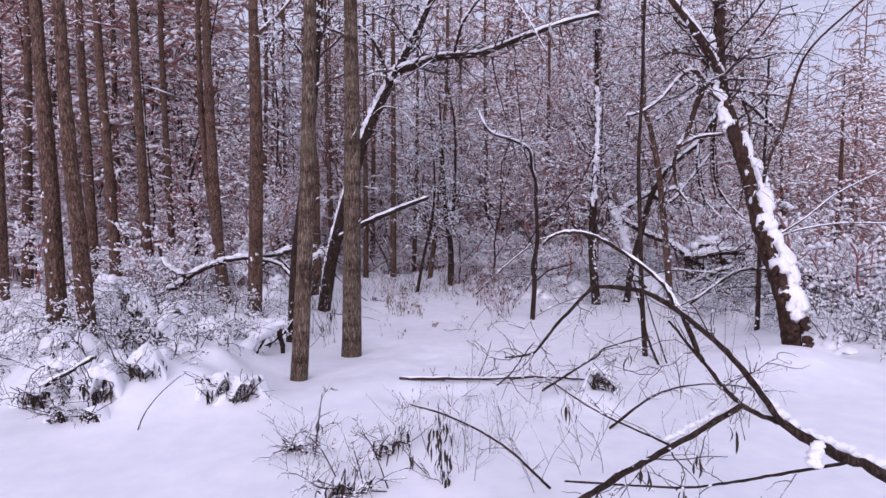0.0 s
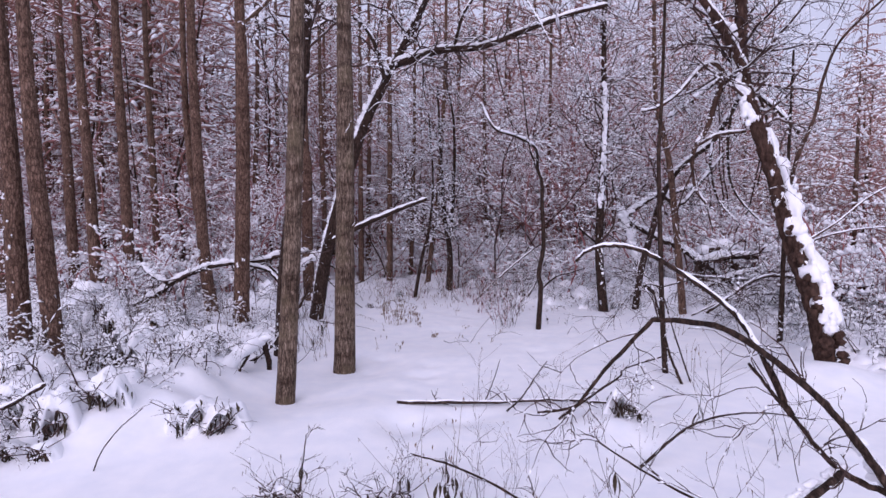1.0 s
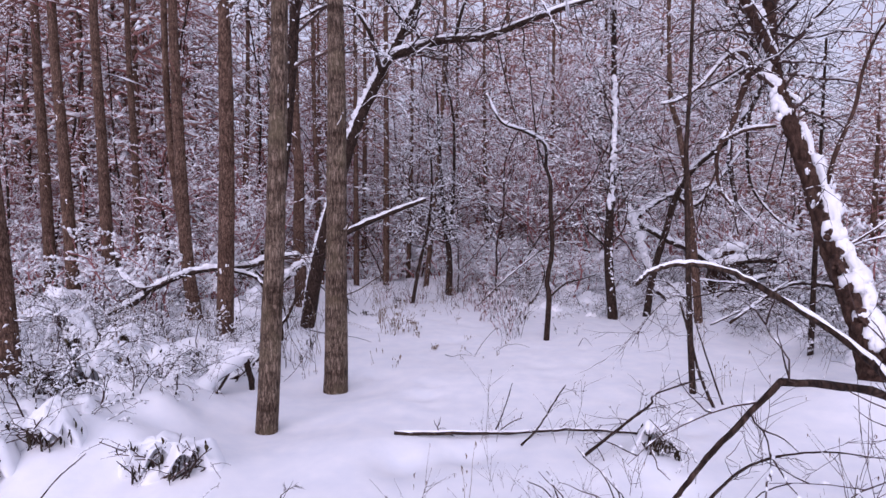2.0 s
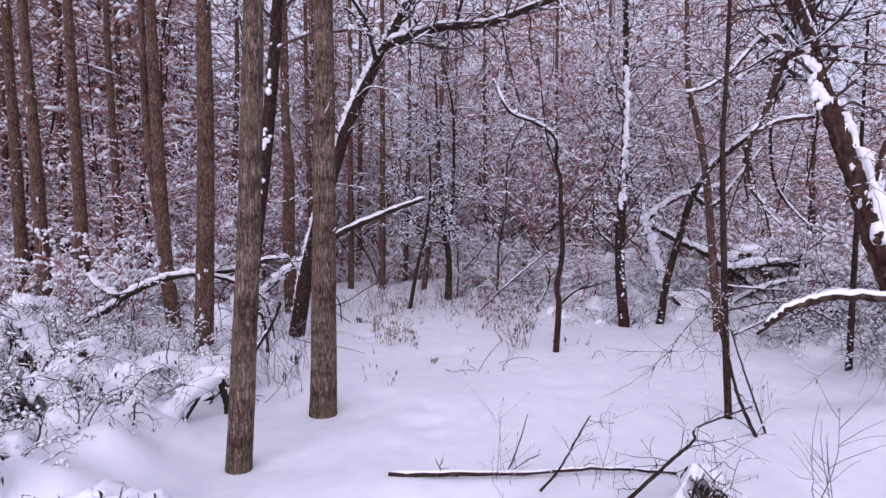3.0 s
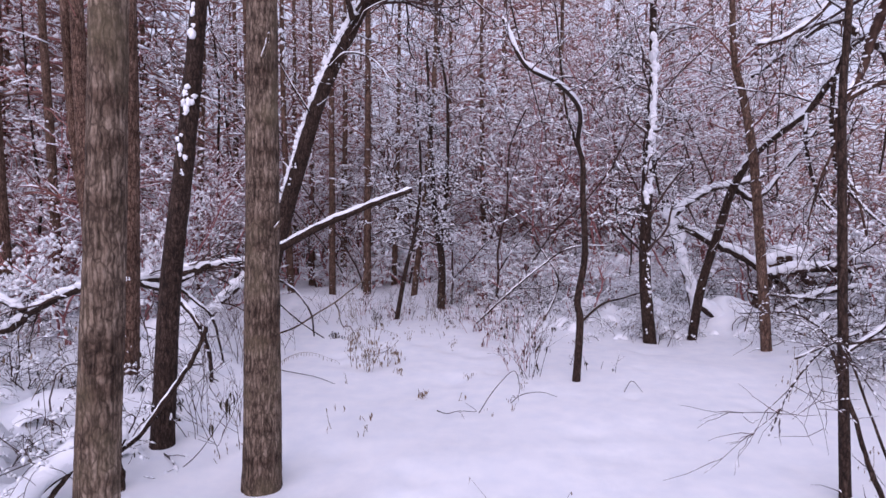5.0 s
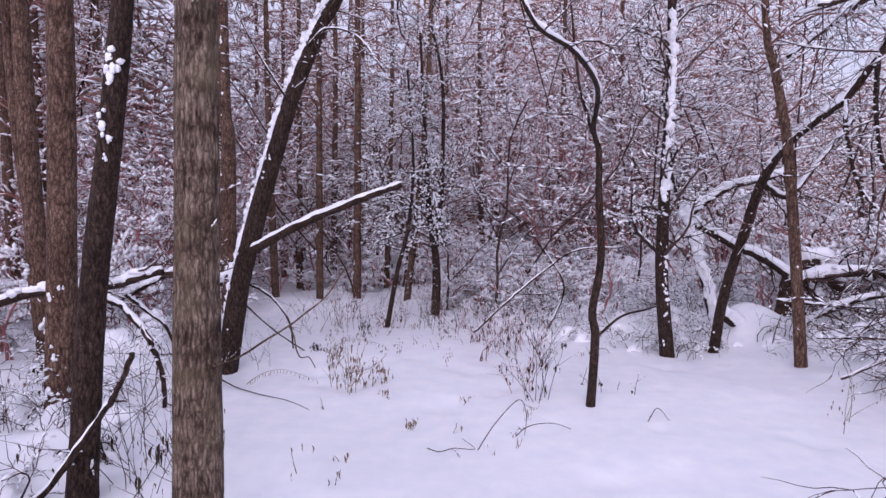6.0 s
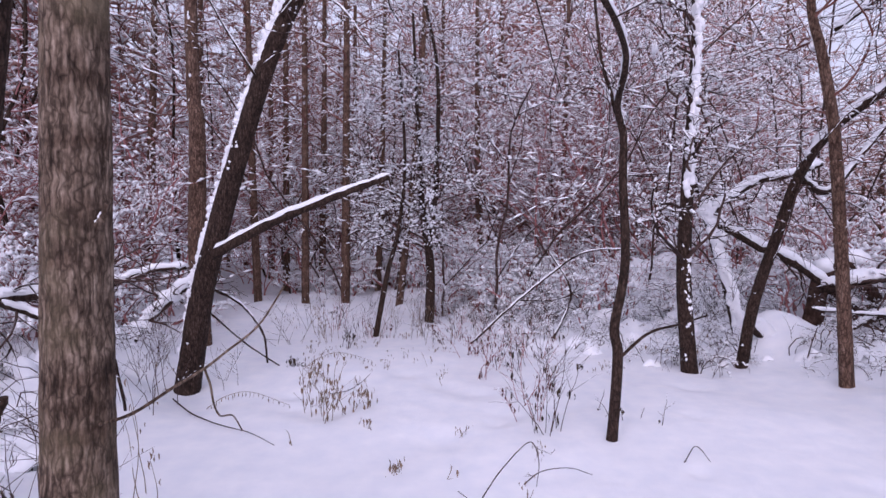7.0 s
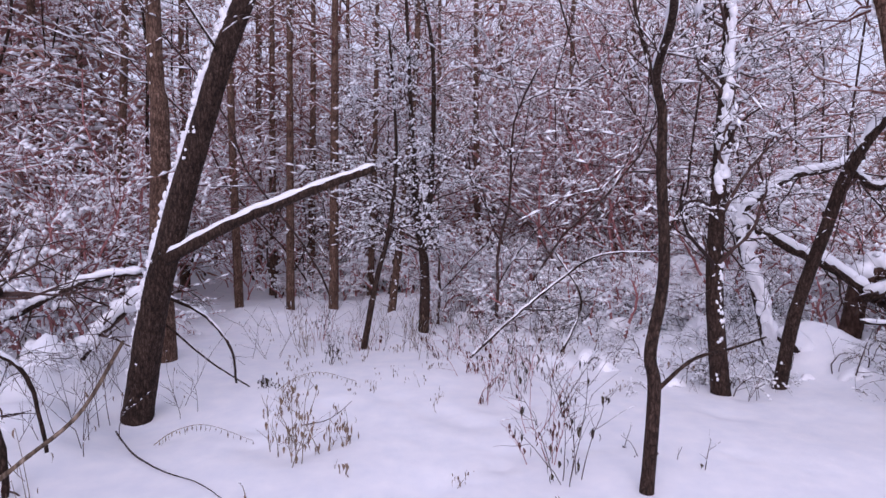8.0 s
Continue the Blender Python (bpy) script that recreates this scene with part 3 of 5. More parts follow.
def tree(label, pts, r0, r1, mat, group="", sides=18, rings=70, relief=0.004, flare=0.25, limbs=(), crown_from=5.0, crown_n=14, reach=2.2, seed=1,
         clumps=0, clump_side=200, clump_top=4.5, clump_big=1.0, name="tree", twigs=0, twig_from=1.0, ridge=0.0, crown_depth=2, plaster=(), coats=(), slabs=()):
    """limbs: (points, radius at the root, radius at the tip, snow, twigs)."""
    rnd = random.Random(seed)
    x, y = pts[0][0], pts[0][1]
    ob = thing(name, (x, y, gz(x, y)), label, name.replace("_", " "), group)
    geo, wood, snow = Geo(), Geo(), Geo()
    c, base = bark_trunk(geo, pts, r0, r1, sides, rings, relief, rnd, flare)
    part("trunk", geo, mat, ob)
    if crown_n:
        crown(wood, snow, c, base, crown_from, crown_n, reach, rnd, crown_depth)
    for k in range(twigs):
        i = rnd.choice([j for j in range(len(c)) if c[j][2] > twig_from])
        a = rnd.uniform(0, 2 * math.pi)
        grow(wood, snow, c[i], (math.cos(a), math.sin(a), rnd.uniform(-0.2, 0.7)), rnd.uniform(0.35, 1.0), 0.006, 1, rnd, 0.4, 0.0, 5, 5, 0.009)
    if ridge:
        snow.snow_along(c, base, ridge, rnd, 7, 0.15, 0.25)
    for z, dx, r in slabs:  # rotten bark standing off the trunk
        g = Geo()
        i = min(range(len(c)), key=lambda j: abs(c[j][2] - z))
        for _ in range(5):
            q = r * rnd.uniform(0.4, 0.8)
            g.lump(c[i] + np.array([dx + 0.02 + rnd.gauss(0, r * 0.35), -0.11 - rnd.uniform(0, 0.07), rnd.gauss(0, r * 0.5)]), (q, q * 0.7, q * rnd.uniform(0.6, 1.3)), rnd, 6, 9, 0.4)
        part("loose_bark", g, mat, ob, "flaking rotten bark")
    for z0, z1, shift, r, gap in plaster:
        snow.plaster(c, base, z0, z1, shift, r, rnd, gap)
    for z0, z1, shift, scale, ragged in coats:
        snow.coat(c, base, z0, z1, shift, scale, rnd, 16, ragged)
    if clumps:
        stick_clumps(snow, c, base, clump_side, clumps, clump_top, rnd, clump_big)
    for lp, a, b, amount, n in limbs:
        g, s = Geo(), Geo()
        q = spline(lp, max(8, len(lp) * 6))
        r = np.linspace(a, b, len(q)) * (1 + 0.06 * np.sin(np.arange(len(q)) * 2.1))
        g.tube(q, r, 8)
        limb = part("limb", g, mat, ob)
        if amount:
            s.snow_along(q, r, amount * 0.8, rnd, 9, 0.12, 0.3)
            if amount > 0.019:
                s.heaps(q, r, amount, rnd)
            part("snow", s, SNOW_LOOSE, limb, "fresh snow lying along the limb")
        for k in range(n):
            i = rnd.randrange(2, len(q))
            along = q[min(i + 1, len(q) - 1)] - q[i - 1]
            along = along / np.linalg.norm(along)
            side = np.array([rnd.gauss(0, 1), rnd.gauss(0, 1), rnd.gauss(-0.2, 0.9)])
            grow(wood, snow, q[i], along * 0.5 + side * 0.8, rnd.uniform(0.4, 1.1), max(0.005, r[i] * 0.3), 1, rnd, 0.4, -0.03, 5, 5, 0.010)
    part("crown", wood, TWIG_GREY if mat is BARK_BROWN or mat is BARK_GREY else TWIG_DARK, ob, "thin bare twigs")
    part("snow", snow, SNOW_LOOSE, ob, "small heaps of fresh snow")
    return ob


PAIR = "slim trees at the clearing"
tree("grey-brown furrowed trunk of a slim tree in snow", [(-1.185, 7.02, -0.2), (-1.17, 7.02, 1.31), (-1.155, 7.02, 2.86), (-1.17, 7.04, 4.45), (-1.2, 7.06, 7), (-1.1, 7.1, 11.5)],
     0.126, 0.05, BARK_GREY, PAIR, 44, 190, 0.007, 0.12, crown_from=6.0, seed=11,
     limbs=[([(-1.1, 6.98, 0.94), (-0.93, 6.9, 1.01), (-0.79, 6.88, 1.10), (-0.67, 6.85, 1.175), (-0.60, 6.85, 1.23), (-0.49, 6.83, 1.32), (-0.40, 6.8, 1.45)], 0.006, 0.003, 0, 0), ([(-0.67, 6.85, 1.175), (-0.64, 6.82, 1.13), (-0.63, 6.82, 1.07), (-0.61, 6.82, 1.03), (-0.57, 6.82, 1.03), (-0.54, 6.82, 0.98)], 0.004, 0.002, 0, 0),
            ([(-1.09, 6.99, 1.62), (-1.04, 6.95, 1.66), (-1.02, 6.94, 1.71)], 0.016, 0.008, 0.012, 0), ([(-1.14, 6.95, 2.70), (-1.08, 6.85, 2.76), (-1.05, 6.8, 2.82)], 0.010, 0.006, 0.012, 0)])
tree("slender grey trunk with dark knots in snow", [(-1.535, 5.74, -0.15), (-1.45, 5.74, 1.36), (-1.40, 5.74, 2.66), (-1.37, 5.74, 3.92), (-1.33, 5.75, 6.0), (-1.23, 5.8, 10)],
     0.089, 0.045, BARK_GREY, PAIR, 36, 170, 0.005, 0.10, crown_from=6.0, crown_n=10, seed=12)
tree("dark slim trunk leaning slightly with snow stuck on", [(-2.10, 7.55, -0.15), (-2.03, 7.6, 1.19), (-1.88, 7.6, 2.4), (-1.77, 7.6, 3.5), (-1.6, 7.6, 5.5), (-1.2, 7.6, 8)],
     0.085, 0.04, BARK_DARK, PAIR, 20, 110, 0.004, 0.3, crown_from=3.2, crown_n=14, reach=1.6, seed=13, clumps=11, clump_side=285, clump_big=1.25, twigs=4, twig_from=2.4)
LEFT = "straight brown poles"
tree("straight brown trunk behind snowy brush", [(-3.09, 8.9, -0.2), (-3.02, 8.9, 2.5), (-3.02, 8.9, 4.3), (-3.03, 8.9, 5.5), (-2.95, 8.9, 12)],
     0.12, 0.05, BARK_BROWN, LEFT, 24, 120, 0.004, crown_from=6.5, seed=14, clumps=14, clump_side=270, clump_top=1.2, limbs=[([(-2.88, 8.7, 4.6), (-2.4, 8.6, 5.0), (-2.0, 8.6, 5.7)], 0.03, 0.012, 0.02, 4)])
tree("brown pole with a slight lean in snow", [(-4.36, 6.7, -0.1), (-4.45, 6.7, 1.32), (-4.55, 6.7, 2.62), (-4.62, 6.7, 4.31), (-4.8, 6.7, 11)], 0.108, 0.05, BARK_BROWN, LEFT, 24, 110, 0.004, crown_from=6.0, seed=15, clumps=8, clump_side=180)
tree("dark brown pole rising from snowy brambles", [(-4.74, 6.7, -0.1), (-4.78, 6.7, 1.59), (-4.83, 6.7, 2.96), (-4.9, 6.7, 4.31), (-5.1, 6.7, 11)], 0.115, 0.05, BARK_BROWN, LEFT, 24, 110, 0.004, crown_from=6.0, seed=16, clumps=18, clump_side=250, clump_top=2.0)
tree("brown trunk forking low among brush", [(-4.08, 10.35, -0.2), (-4.27, 10.4, 1.16), (-4.38, 10.4, 3.5), (-4.43, 10.4, 5.8), (-4.4, 10.4, 12)], 0.12, 0.05, BARK_BROWN, LEFT, 20, 100, 0.004, crown_from=6.5, seed=17,
     limbs=[([(-4.3, 10.45, 1.2), (-4.55, 10.5, 3.0), (-4.62, 10.5, 5.0), (-4.6, 10.5, 8.0)], 0.075, 0.04, 0, 5)])
tree("brown trunk standing behind a leaning one", [(-2.85, 12.4, -0.25), (-2.9, 12.4, 1.34), (-2.89, 12.4, 2.91), (-2.95, 12.4, 4.3), (-3.0, 12.4, 13)], 0.135, 0.06, BARK_BROWN, LEFT, 24, 110, 0.005, crown_from=7.0, seed=18, clumps=10, clump_side=240, twigs=6, twig_from=1.5)
for k, (x, y, r, dx, top) in enumerate([(-6.25, 11.6, 0.115, -0.1, 12), (-6.85, 11.5, 0.12, -0.15, 12), (-7.9, 12.4, 0.12, -0.1, 12), (-6.4, 13.0, 0.09, -0.1, 12), (-8.9, 11.0, 0.13, 0.0, 12), (-10.3, 13.5, 0.13, 0.1, 12),
                                        (-9.2, 15.5, 0.11, 0, 12), (-11.8, 16.5, 0.12, 0.1, 13), (-7.4, 17.0, 0.10, 0, 12), (-5.3, 16.0, 0.09, 0.1, 12), (-5.6, 19.5, 0.10, 0, 13)]):
    tree("straight brown pole in a stand of young trees", [(x, y, -0.3), (x + dx, y, 3), (x + 2 * dx, y, 6), (x + 2 * dx, y, top)], r, r * 0.4, BARK_BROWN, LEFT, 12, 50, 0.004, crown_from=5.5, crown_n=12, reach=2.4, seed=20 + k,
         clumps=6, clump_side=220, twigs=5, twig_from=1.2, crown_depth=1)
FAR = "thin trunks at the thicket's edge"
for k, (x, y, r, dx) in enumerate([(-2.3, 16.3, 0.085, 0.0), (-1.48, 16.2, 0.095, 0.02), (-2.5, 19.3, 0.10, 0.05), (-3.3, 16.5, 0.09, -0.12), (-3.4, 19.3, 0.10, 0), (-0.42, 16.0, 0.075, 0.35), (-2.2, 24.0, 0.12, 0), (-1.0, 18.5, 0.08, 0.1),
                                   (1.6, 19.0, 0.09, -0.1), (3.2, 17.5, 0.08, 0.1), (0.7, 22.0, 0.1, 0.0), (-4.5, 22.0, 0.11, 0.0), (5.5, 20.0, 0.1, 0.1)]):
    tree("thin grey-brown trunk at the edge of a thicket", [(x, y, -0.35), (x + dx, y, 3), (x + 1.5 * dx, y, 6), (x + 1.7 * dx, y, 11)], r, r * 0.4, BARK_BROWN, FAR, 10, 44, 0.003, crown_from=3.5, crown_n=14, reach=2.2, seed=40 + k,
         clumps=4, twigs=8, twig_from=0.8, crown_depth=1)
tree("dark leaning tree with snow along its upper side", [(-2.36, 10.7, -0.2), (-2.2, 10.7, 0.84), (-2.04, 10.7, 1.5), (-1.77, 10.7, 2.45), (-1.46, 10.7, 3.4), (-1.03, 10.7, 4.31), (-0.5, 10.7, 5.33), (-0.2, 10.7, 6.05), (0.2, 10.6, 7.4), (0.5, 10.5, 8.6)],
     0.125, 0.04, BARK_DARK, "", 26, 150, 0.006, 0.15, crown_from=4.0, crown_n=26, reach=2.3, seed=70, clumps=40, clump_side=200, clump_top=5.5, clump_big=1.0, coats=[(1.0, 2.0, (-0.078, 0.0, 0.02), 0.4, 1.2), (2.0, 3.1, (-0.07, 0.0, 0.02), 0.42, 1.3), (3.2, 4.6, (-0.06, 0.0, 0.02), 0.5, 1.3)], plaster=[(0.15, 4.4, (-0.105, -0.02, 0.03), 0.026, 0.35), (3.2, 6.5, (-0.03, -0.04, 0.06), 0.028, 0.2)],
     limbs=[([(-2.05, 10.62, 1.33), (-1.47, 10.6, 1.65), (-0.79, 10.6, 1.94), (-0.28, 10.6, 2.13)], 0.055, 0.03, 0.02, 0),
            ([(-0.9, 10.65, 4.55), (-0.04, 10.5, 4.77), (0.7, 10.5, 4.84), (1.56, 10.5, 5.16), (2.3, 10.5, 5.42), (2.94, 10.5, 5.58)], 0.07, 0.03, 0.034, 36),
            ([(-1.03, 10.6, 4.25), (-1.22, 10.5, 4.9), (-1.54, 10.5, 5.32), (-1.96, 10.5, 5.32), (-2.4, 10.5, 5.1)], 0.04, 0.015, 0.03, 6),
            ([(-1.35, 10.6, 3.7), (-1.1, 10.4, 3.82), (-0.75, 10.3, 3.7), (-0.45, 10.2, 3.3)], 0.014, 0.006, 0.012, 9),
            ([(-1.6, 10.6, 3.1), (-1.9, 10.5, 3.6), (-2.2, 10.4, 4.2)], 0.013, 0.006, 0.010, 8),
            ([(0.9, 10.5, 4.9), (1.0, 10.4, 4.3), (1.2, 10.3, 3.5), (1.35, 10.2, 2.9)], 0.014, 0.005, 0.012, 5),
            ([(0.2, 10.5, 4.8), (0.4, 10.3, 5.4), (0.9, 10.2, 5.9), (1.4, 10.2, 5.6), (1.9, 10.1, 4.7)], 0.03, 0.01, 0.03, 8)])
tree("slender dark sapling with a kinked stem", [(1.49, 9.1, -0.12), (1.53, 9.1, 0.64), (1.50, 9.1, 0.89), (1.57, 9.1, 1.36), (1.54, 9.1, 1.99), (1.535, 9.1, 2.32), (1.45, 9.0, 2.52), (1.39, 8.7, 2.7), (1.27, 8.43, 2.79), (0.96, 7.9, 2.83), (0.64, 7.57, 2.88), (0.45, 7.4, 3.15)],
     0.042, 0.010, BARK_DARK, "", 12, 100, 0.002, 0.2, crown_n=0, seed=71, name="sapling", twigs=9, twig_from=2.4, ridge=0.025, clumps=6, clump_side=0, clump_top=3,
     limbs=[([(1.54, 9.1, 0.65), (1.76, 9.1, 0.84), (2.0, 9.1, 0.91), (2.22, 9.1, 0.98)], 0.014, 0.006, 0, 0),
            ([(1.46, 9.05, 2.48), (1.39, 9.0, 2.64), (1.31, 9.0, 2.94), (1.2, 9.0, 3.9)], 0.018, 0.008, 0.0, 5)])
tree("short dark trunk plastered with clumps of snow", [(3.17, 11.2, -0.15), (3.06, 11.2, 1.1), (3.09, 11.2, 2.5), (3.13, 11.2, 3.6), (3.1, 11.2, 5.5), (3.2, 11.2, 7.5)], 0.092, 0.03, BARK_DARK, "", 20, 100, 0.006, 0.2, crown_from=1.0, crown_n=24, reach=1.5, seed=72,
     clumps=16, clump_side=262, clump_top=1.6, clump_big=0.8, coats=[(2.05, 2.45, (0.0, -0.05, 0), 0.6, 1.3), (2.55, 3.0, (0.01, -0.05, 0), 0.65, 1.3), (3.1, 4.2, (-0.01, -0.04, 0), 0.75, 1.3)], plaster=[(2.0, 4.4, (-0.01, -0.06, 0), 0.04, 0.3), (0.7, 1.5, (0.02, -0.06, 0), 0.028, 0.5)], twigs=22, twig_from=0.6)
tree("dark tree arching over sideways under heavy snow", [(3.78, 11.25, -0.12), (3.86, 11.15, 0.76), (4.02, 11.0, 1.6), (4.15, 10.85, 2.25), (4.4, 10.7, 2.72), (4.88, 10.5, 3.17), (5.08, 10.3, 3.6), (5.27, 10.15, 3.98), (5.63, 10.0, 3.7), (6.0, 9.8, 3.2)],
     0.065, 0.03, BARK_DARK, "", 18, 110, 0.004, 0.2, crown_n=0, seed=73, twigs=18, twig_from=1.6, ridge=0.045, clumps=8,
     limbs=[([(4.15, 10.9, 2.2), (4.5, 10.9, 2.05), (4.9, 10.9, 2.5), (5.3, 10.9, 3.0)], 0.04, 0.02, 0.03, 8),
            ([(5.08, 10.3, 3.55), (5.0, 10.2, 2.9), (5.05, 10.1, 2.3), (5.4, 10.0, 1.8), (5.8, 9.9, 1.5)], 0.03, 0.01, 0.02, 8),
            ([(4.88, 10.5, 3.17), (4.75, 10.3, 2.7), (4.85, 10.2, 2.1), (5.15, 10.1, 1.7)], 0.03, 0.01, 0.02, 8),
            ([(5.3, 10.1, 3.95), (4.9, 10.1, 4.2), (4.3, 10.1, 3.8), (3.9, 10.1, 3.5)], 0.045, 0.02, 0.05, 10),
            ([(5.4, 10.0, 3.9), (5.5, 9.9, 3.4), (5.45, 9.9, 2.8), (5.3, 9.8, 2.3)], 0.025, 0.01, 0.01, 5)])
tree("snow-plastered trunk leaning among saplings", [(4.46, 12.3, -0.2), (4.33, 12.3, 0.4), (4.21, 12.3, 0.85), (4.05, 12.3, 1.3), (3.94, 12.3, 1.67), (3.8, 12.3, 1.98)], 0.075, 0.05, BARK_DARK, "", 12, 60, 0.004, crown_n=0, seed=74, twigs=12, twig_from=0.5,
     coats=[(0.1, 2.1, (0.01, -0.06, 0.01), 1.0, 0.9)], plaster=[(0.15, 2.0, (0.01, -0.07, 0.0), 0.07, 0.2)],
     limbs=[([(3.86, 12.28, 1.75), (4.17, 12.25, 2.03), (4.55, 12.2, 2.27), (4.93, 12.2, 2.34), (5.4, 12.2, 2.5)], 0.05, 0.03, 0.07, 10), ([(3.85, 12.3, 1.95), (3.7, 12.3, 2.3), (3.6, 12.3, 2.9)], 0.03, 0.012, 0.02, 8)])
tree("brown trunk standing among fallen snowy branches", [(4.33, 10.3, -0.15), (4.17, 10.25, 1.3), (4.0, 10.2, 2.58), (3.85, 10.2, 3.32), (3.71, 10.2, 3.95), (3.65, 10.2, 6.0)], 0.067, 0.03, BARK_BROWN, "", 18, 90, 0.004, 0.2, crown_from=2.6, crown_n=16, reach=1.7, seed=75, twigs=10, twig_from=1.5, clumps=14, clump_side=90)
tree("thin dark sapling with a snow-bent top", [(2.47, 6.6, -0.1), (2.40, 6.57, 0.77), (2.36, 6.57, 1.68), (2.335, 6.57, 2.42), (2.36, 6.57, 3.15), (2.4, 6.6, 5.0)], 0.033, 0.014, BARK_DARK, "", 10, 70, 0.002, crown_n=0, seed=76, name="sapling", twigs=12, twig_from=2.2)
tree("thin dark stem in front of snowy brush", [(4.65, 8.05, -0.1), (4.64, 8.0, 1.26), (4.66, 8.0, 2.2), (4.7, 8.0, 4.0)], 0.036, 0.014, BARK_DARK, "", 10, 50, 0.002, crown_n=0, seed=77, name="sapling", twigs=10, twig_from=1.5)
tree("leaning decayed tree loaded with thick snow", [(4.14, 6.4, -0.1), (4.21, 6.63, 0.49), (4.18, 6.86, 1.02), (4.1, 7.09, 1.59), (4.08, 7.31, 2.19), (3.97, 7.54, 2.9), (3.88, 7.77, 3.73), (3.98, 8.0, 4.83), (4.1, 8.2, 7.0)],
     0.094, 0.055, BARK_RUST, "", 30, 170, 0.05, 0.6, crown_from=2.8, crown_n=30, reach=2.4, seed=78, clumps=26, clump_side=-40, clump_top=3.4, clump_big=1.5, coats=[(0.5, 0.85, (0.05, -0.07, 0.02), 1.2, 0.8), (0.6, 1.1, (0.14, -0.04, 0.0), 1.0, 0.9), (0.98, 1.2, (0.03, -0.08, 0.0), 0.95, 0.9), (1.05, 1.6, (0.12, -0.05, 0.0), 1.0, 0.9), (1.5, 1.75, (0.03, -0.085, 0.0), 0.95, 0.9), (1.65, 2.5, (0.085, -0.06, 0.0), 0.95, 0.9), (2.4, 2.9, (0.09, -0.03, 0.0), 0.6, 1.1)],
     plaster=[(0.5, 2.4, (0.13, -0.09, 0.0), 0.05, 0.1), (0.45, 0.62, (0.03, -0.12, 0.02), 0.05, 0.1), (2.9, 4.2, (-0.09, -0.03, 0.03), 0.05, 0.1)],
     slabs=[(0.2, 0.1, 0.09), (0.32, -0.1, 0.08), (0.1, -0.06, 0.09), (0.42, 0.06, 0.07), (0.72, -0.1, 0.07), (0.82, -0.06, 0.06), (0.98, -0.1, 0.06), (1.3, -0.1, 0.075), (1.38, -0.06, 0.06), (1.62, -0.09, 0.05), (1.95, -0.08, 0.04)], twigs=10, twig_from=1.5,
     limbs=[([(4.17, 7.2, 2.05), (4.27, 7.2, 2.48), (4.46, 7.2, 2.95), (4.56, 7.2, 3.43), (4.8, 7.2, 3.93), (5.5, 7.1, 4.6)], 0.026, 0.012, 0.0, 12), ([(4.1, 7.0, 1.37), (4.59, 7.0, 1.66), (5.01, 7.0, 1.99), (5.64, 7.0, 2.31)], 0.014, 0.006, 0.008, 8),
            ([(3.9, 7.7, 3.6), (3.45, 7.5, 4.15), (3.1, 7.4, 4.5), (2.78, 7.3, 4.8)], 0.06, 0.03, 0.05, 10),
            ([(4.15, 7.0, 1.3), (4.5, 7.1, 1.5), (5.2, 7.2, 1.62), (6.0, 7.3, 1.62)], 0.012, 0.006, 0.012, 3),
            ([(3.93, 7.68, 3.45), (3.74, 7.85, 3.58), (3.61, 7.9, 3.29), (3.51, 7.9, 2.95), (3.35, 7.9, 2.67), (3.32, 7.9, 2.39), (3.38, 7.9, 2.11), (3.51, 7.9, 1.93), (3.61, 7.9, 1.58)], 0.05, 0.008, 0.02, 8),
            ([(3.32, 7.9, 2.36), (3.19, 7.9, 2.05), (3.1, 7.9, 1.71)], 0.014, 0.006, 0.0, 5), ([(3.74, 7.85, 3.58), (3.61, 7.9, 3.78), (3.4, 7.9, 3.72), (3.12, 7.9, 3.41), (2.85, 7.9, 3.22), (2.63, 7.9, 3.16)], 0.035, 0.012, 0.025, 8),
            ([(3.39, 7.9, 2.72), (3.61, 7.8, 2.84), (3.89, 7.65, 2.86)], 0.02, 0.02, 0.02, 2)])
tree("forked trunk with dark bark in the thicket's edge", [(0.18, 13.9, -0.25), (0.2, 13.9, 0.97), (0.08, 13.9, 1.8), (0.0, 13.9, 3.0), (-0.1, 13.9, 5.0)], 0.085, 0.02, BARK_DARK, "", 14, 80, 0.004, crown_from=1.2, crown_n=30, reach=2.0, seed=79, twigs=12, twig_from=0.9, clumps=10,
     limbs=[([(0.17, 13.9, 1.1), (0.26, 13.9, 2.0), (0.31, 13.9, 3.2), (0.28, 13.9, 4.25), (0.08, 13.9, 5.2)], 0.05, 0.02, 0, 14)])
tree("thin dark leaning trunk in the thicket's edge", [(-0.66, 13.2, -0.25), (-0.46, 13.2, 0.88), (-0.28, 13.2, 1.63), (-0.2, 13.2, 2.68), (-0.3, 13.2, 4.2)], 0.045, 0.015, BARK_DARK, "", 10, 60, 0.003, crown_from=1.4, crown_n=16, reach=1.5, seed=80, twigs=10, twig_from=0.8)
tree("bent decayed trunk capped with snow", [(5.55, 12.6, -0.1), (5.68, 12.6, 0.5), (5.75, 12.6, 0.9), (5.95, 12.6, 1.1), (6.3, 12.6, 1.03), (6.62, 12.6, 0.5), (6.8, 12.6, -0.1)], 0.13, 0.09, BARK_RUST, "", 16, 60, 0.015, crown_n=0, seed=81, name="fallen_tree", ridge=0.16, twigs=6, twig_from=0.5)


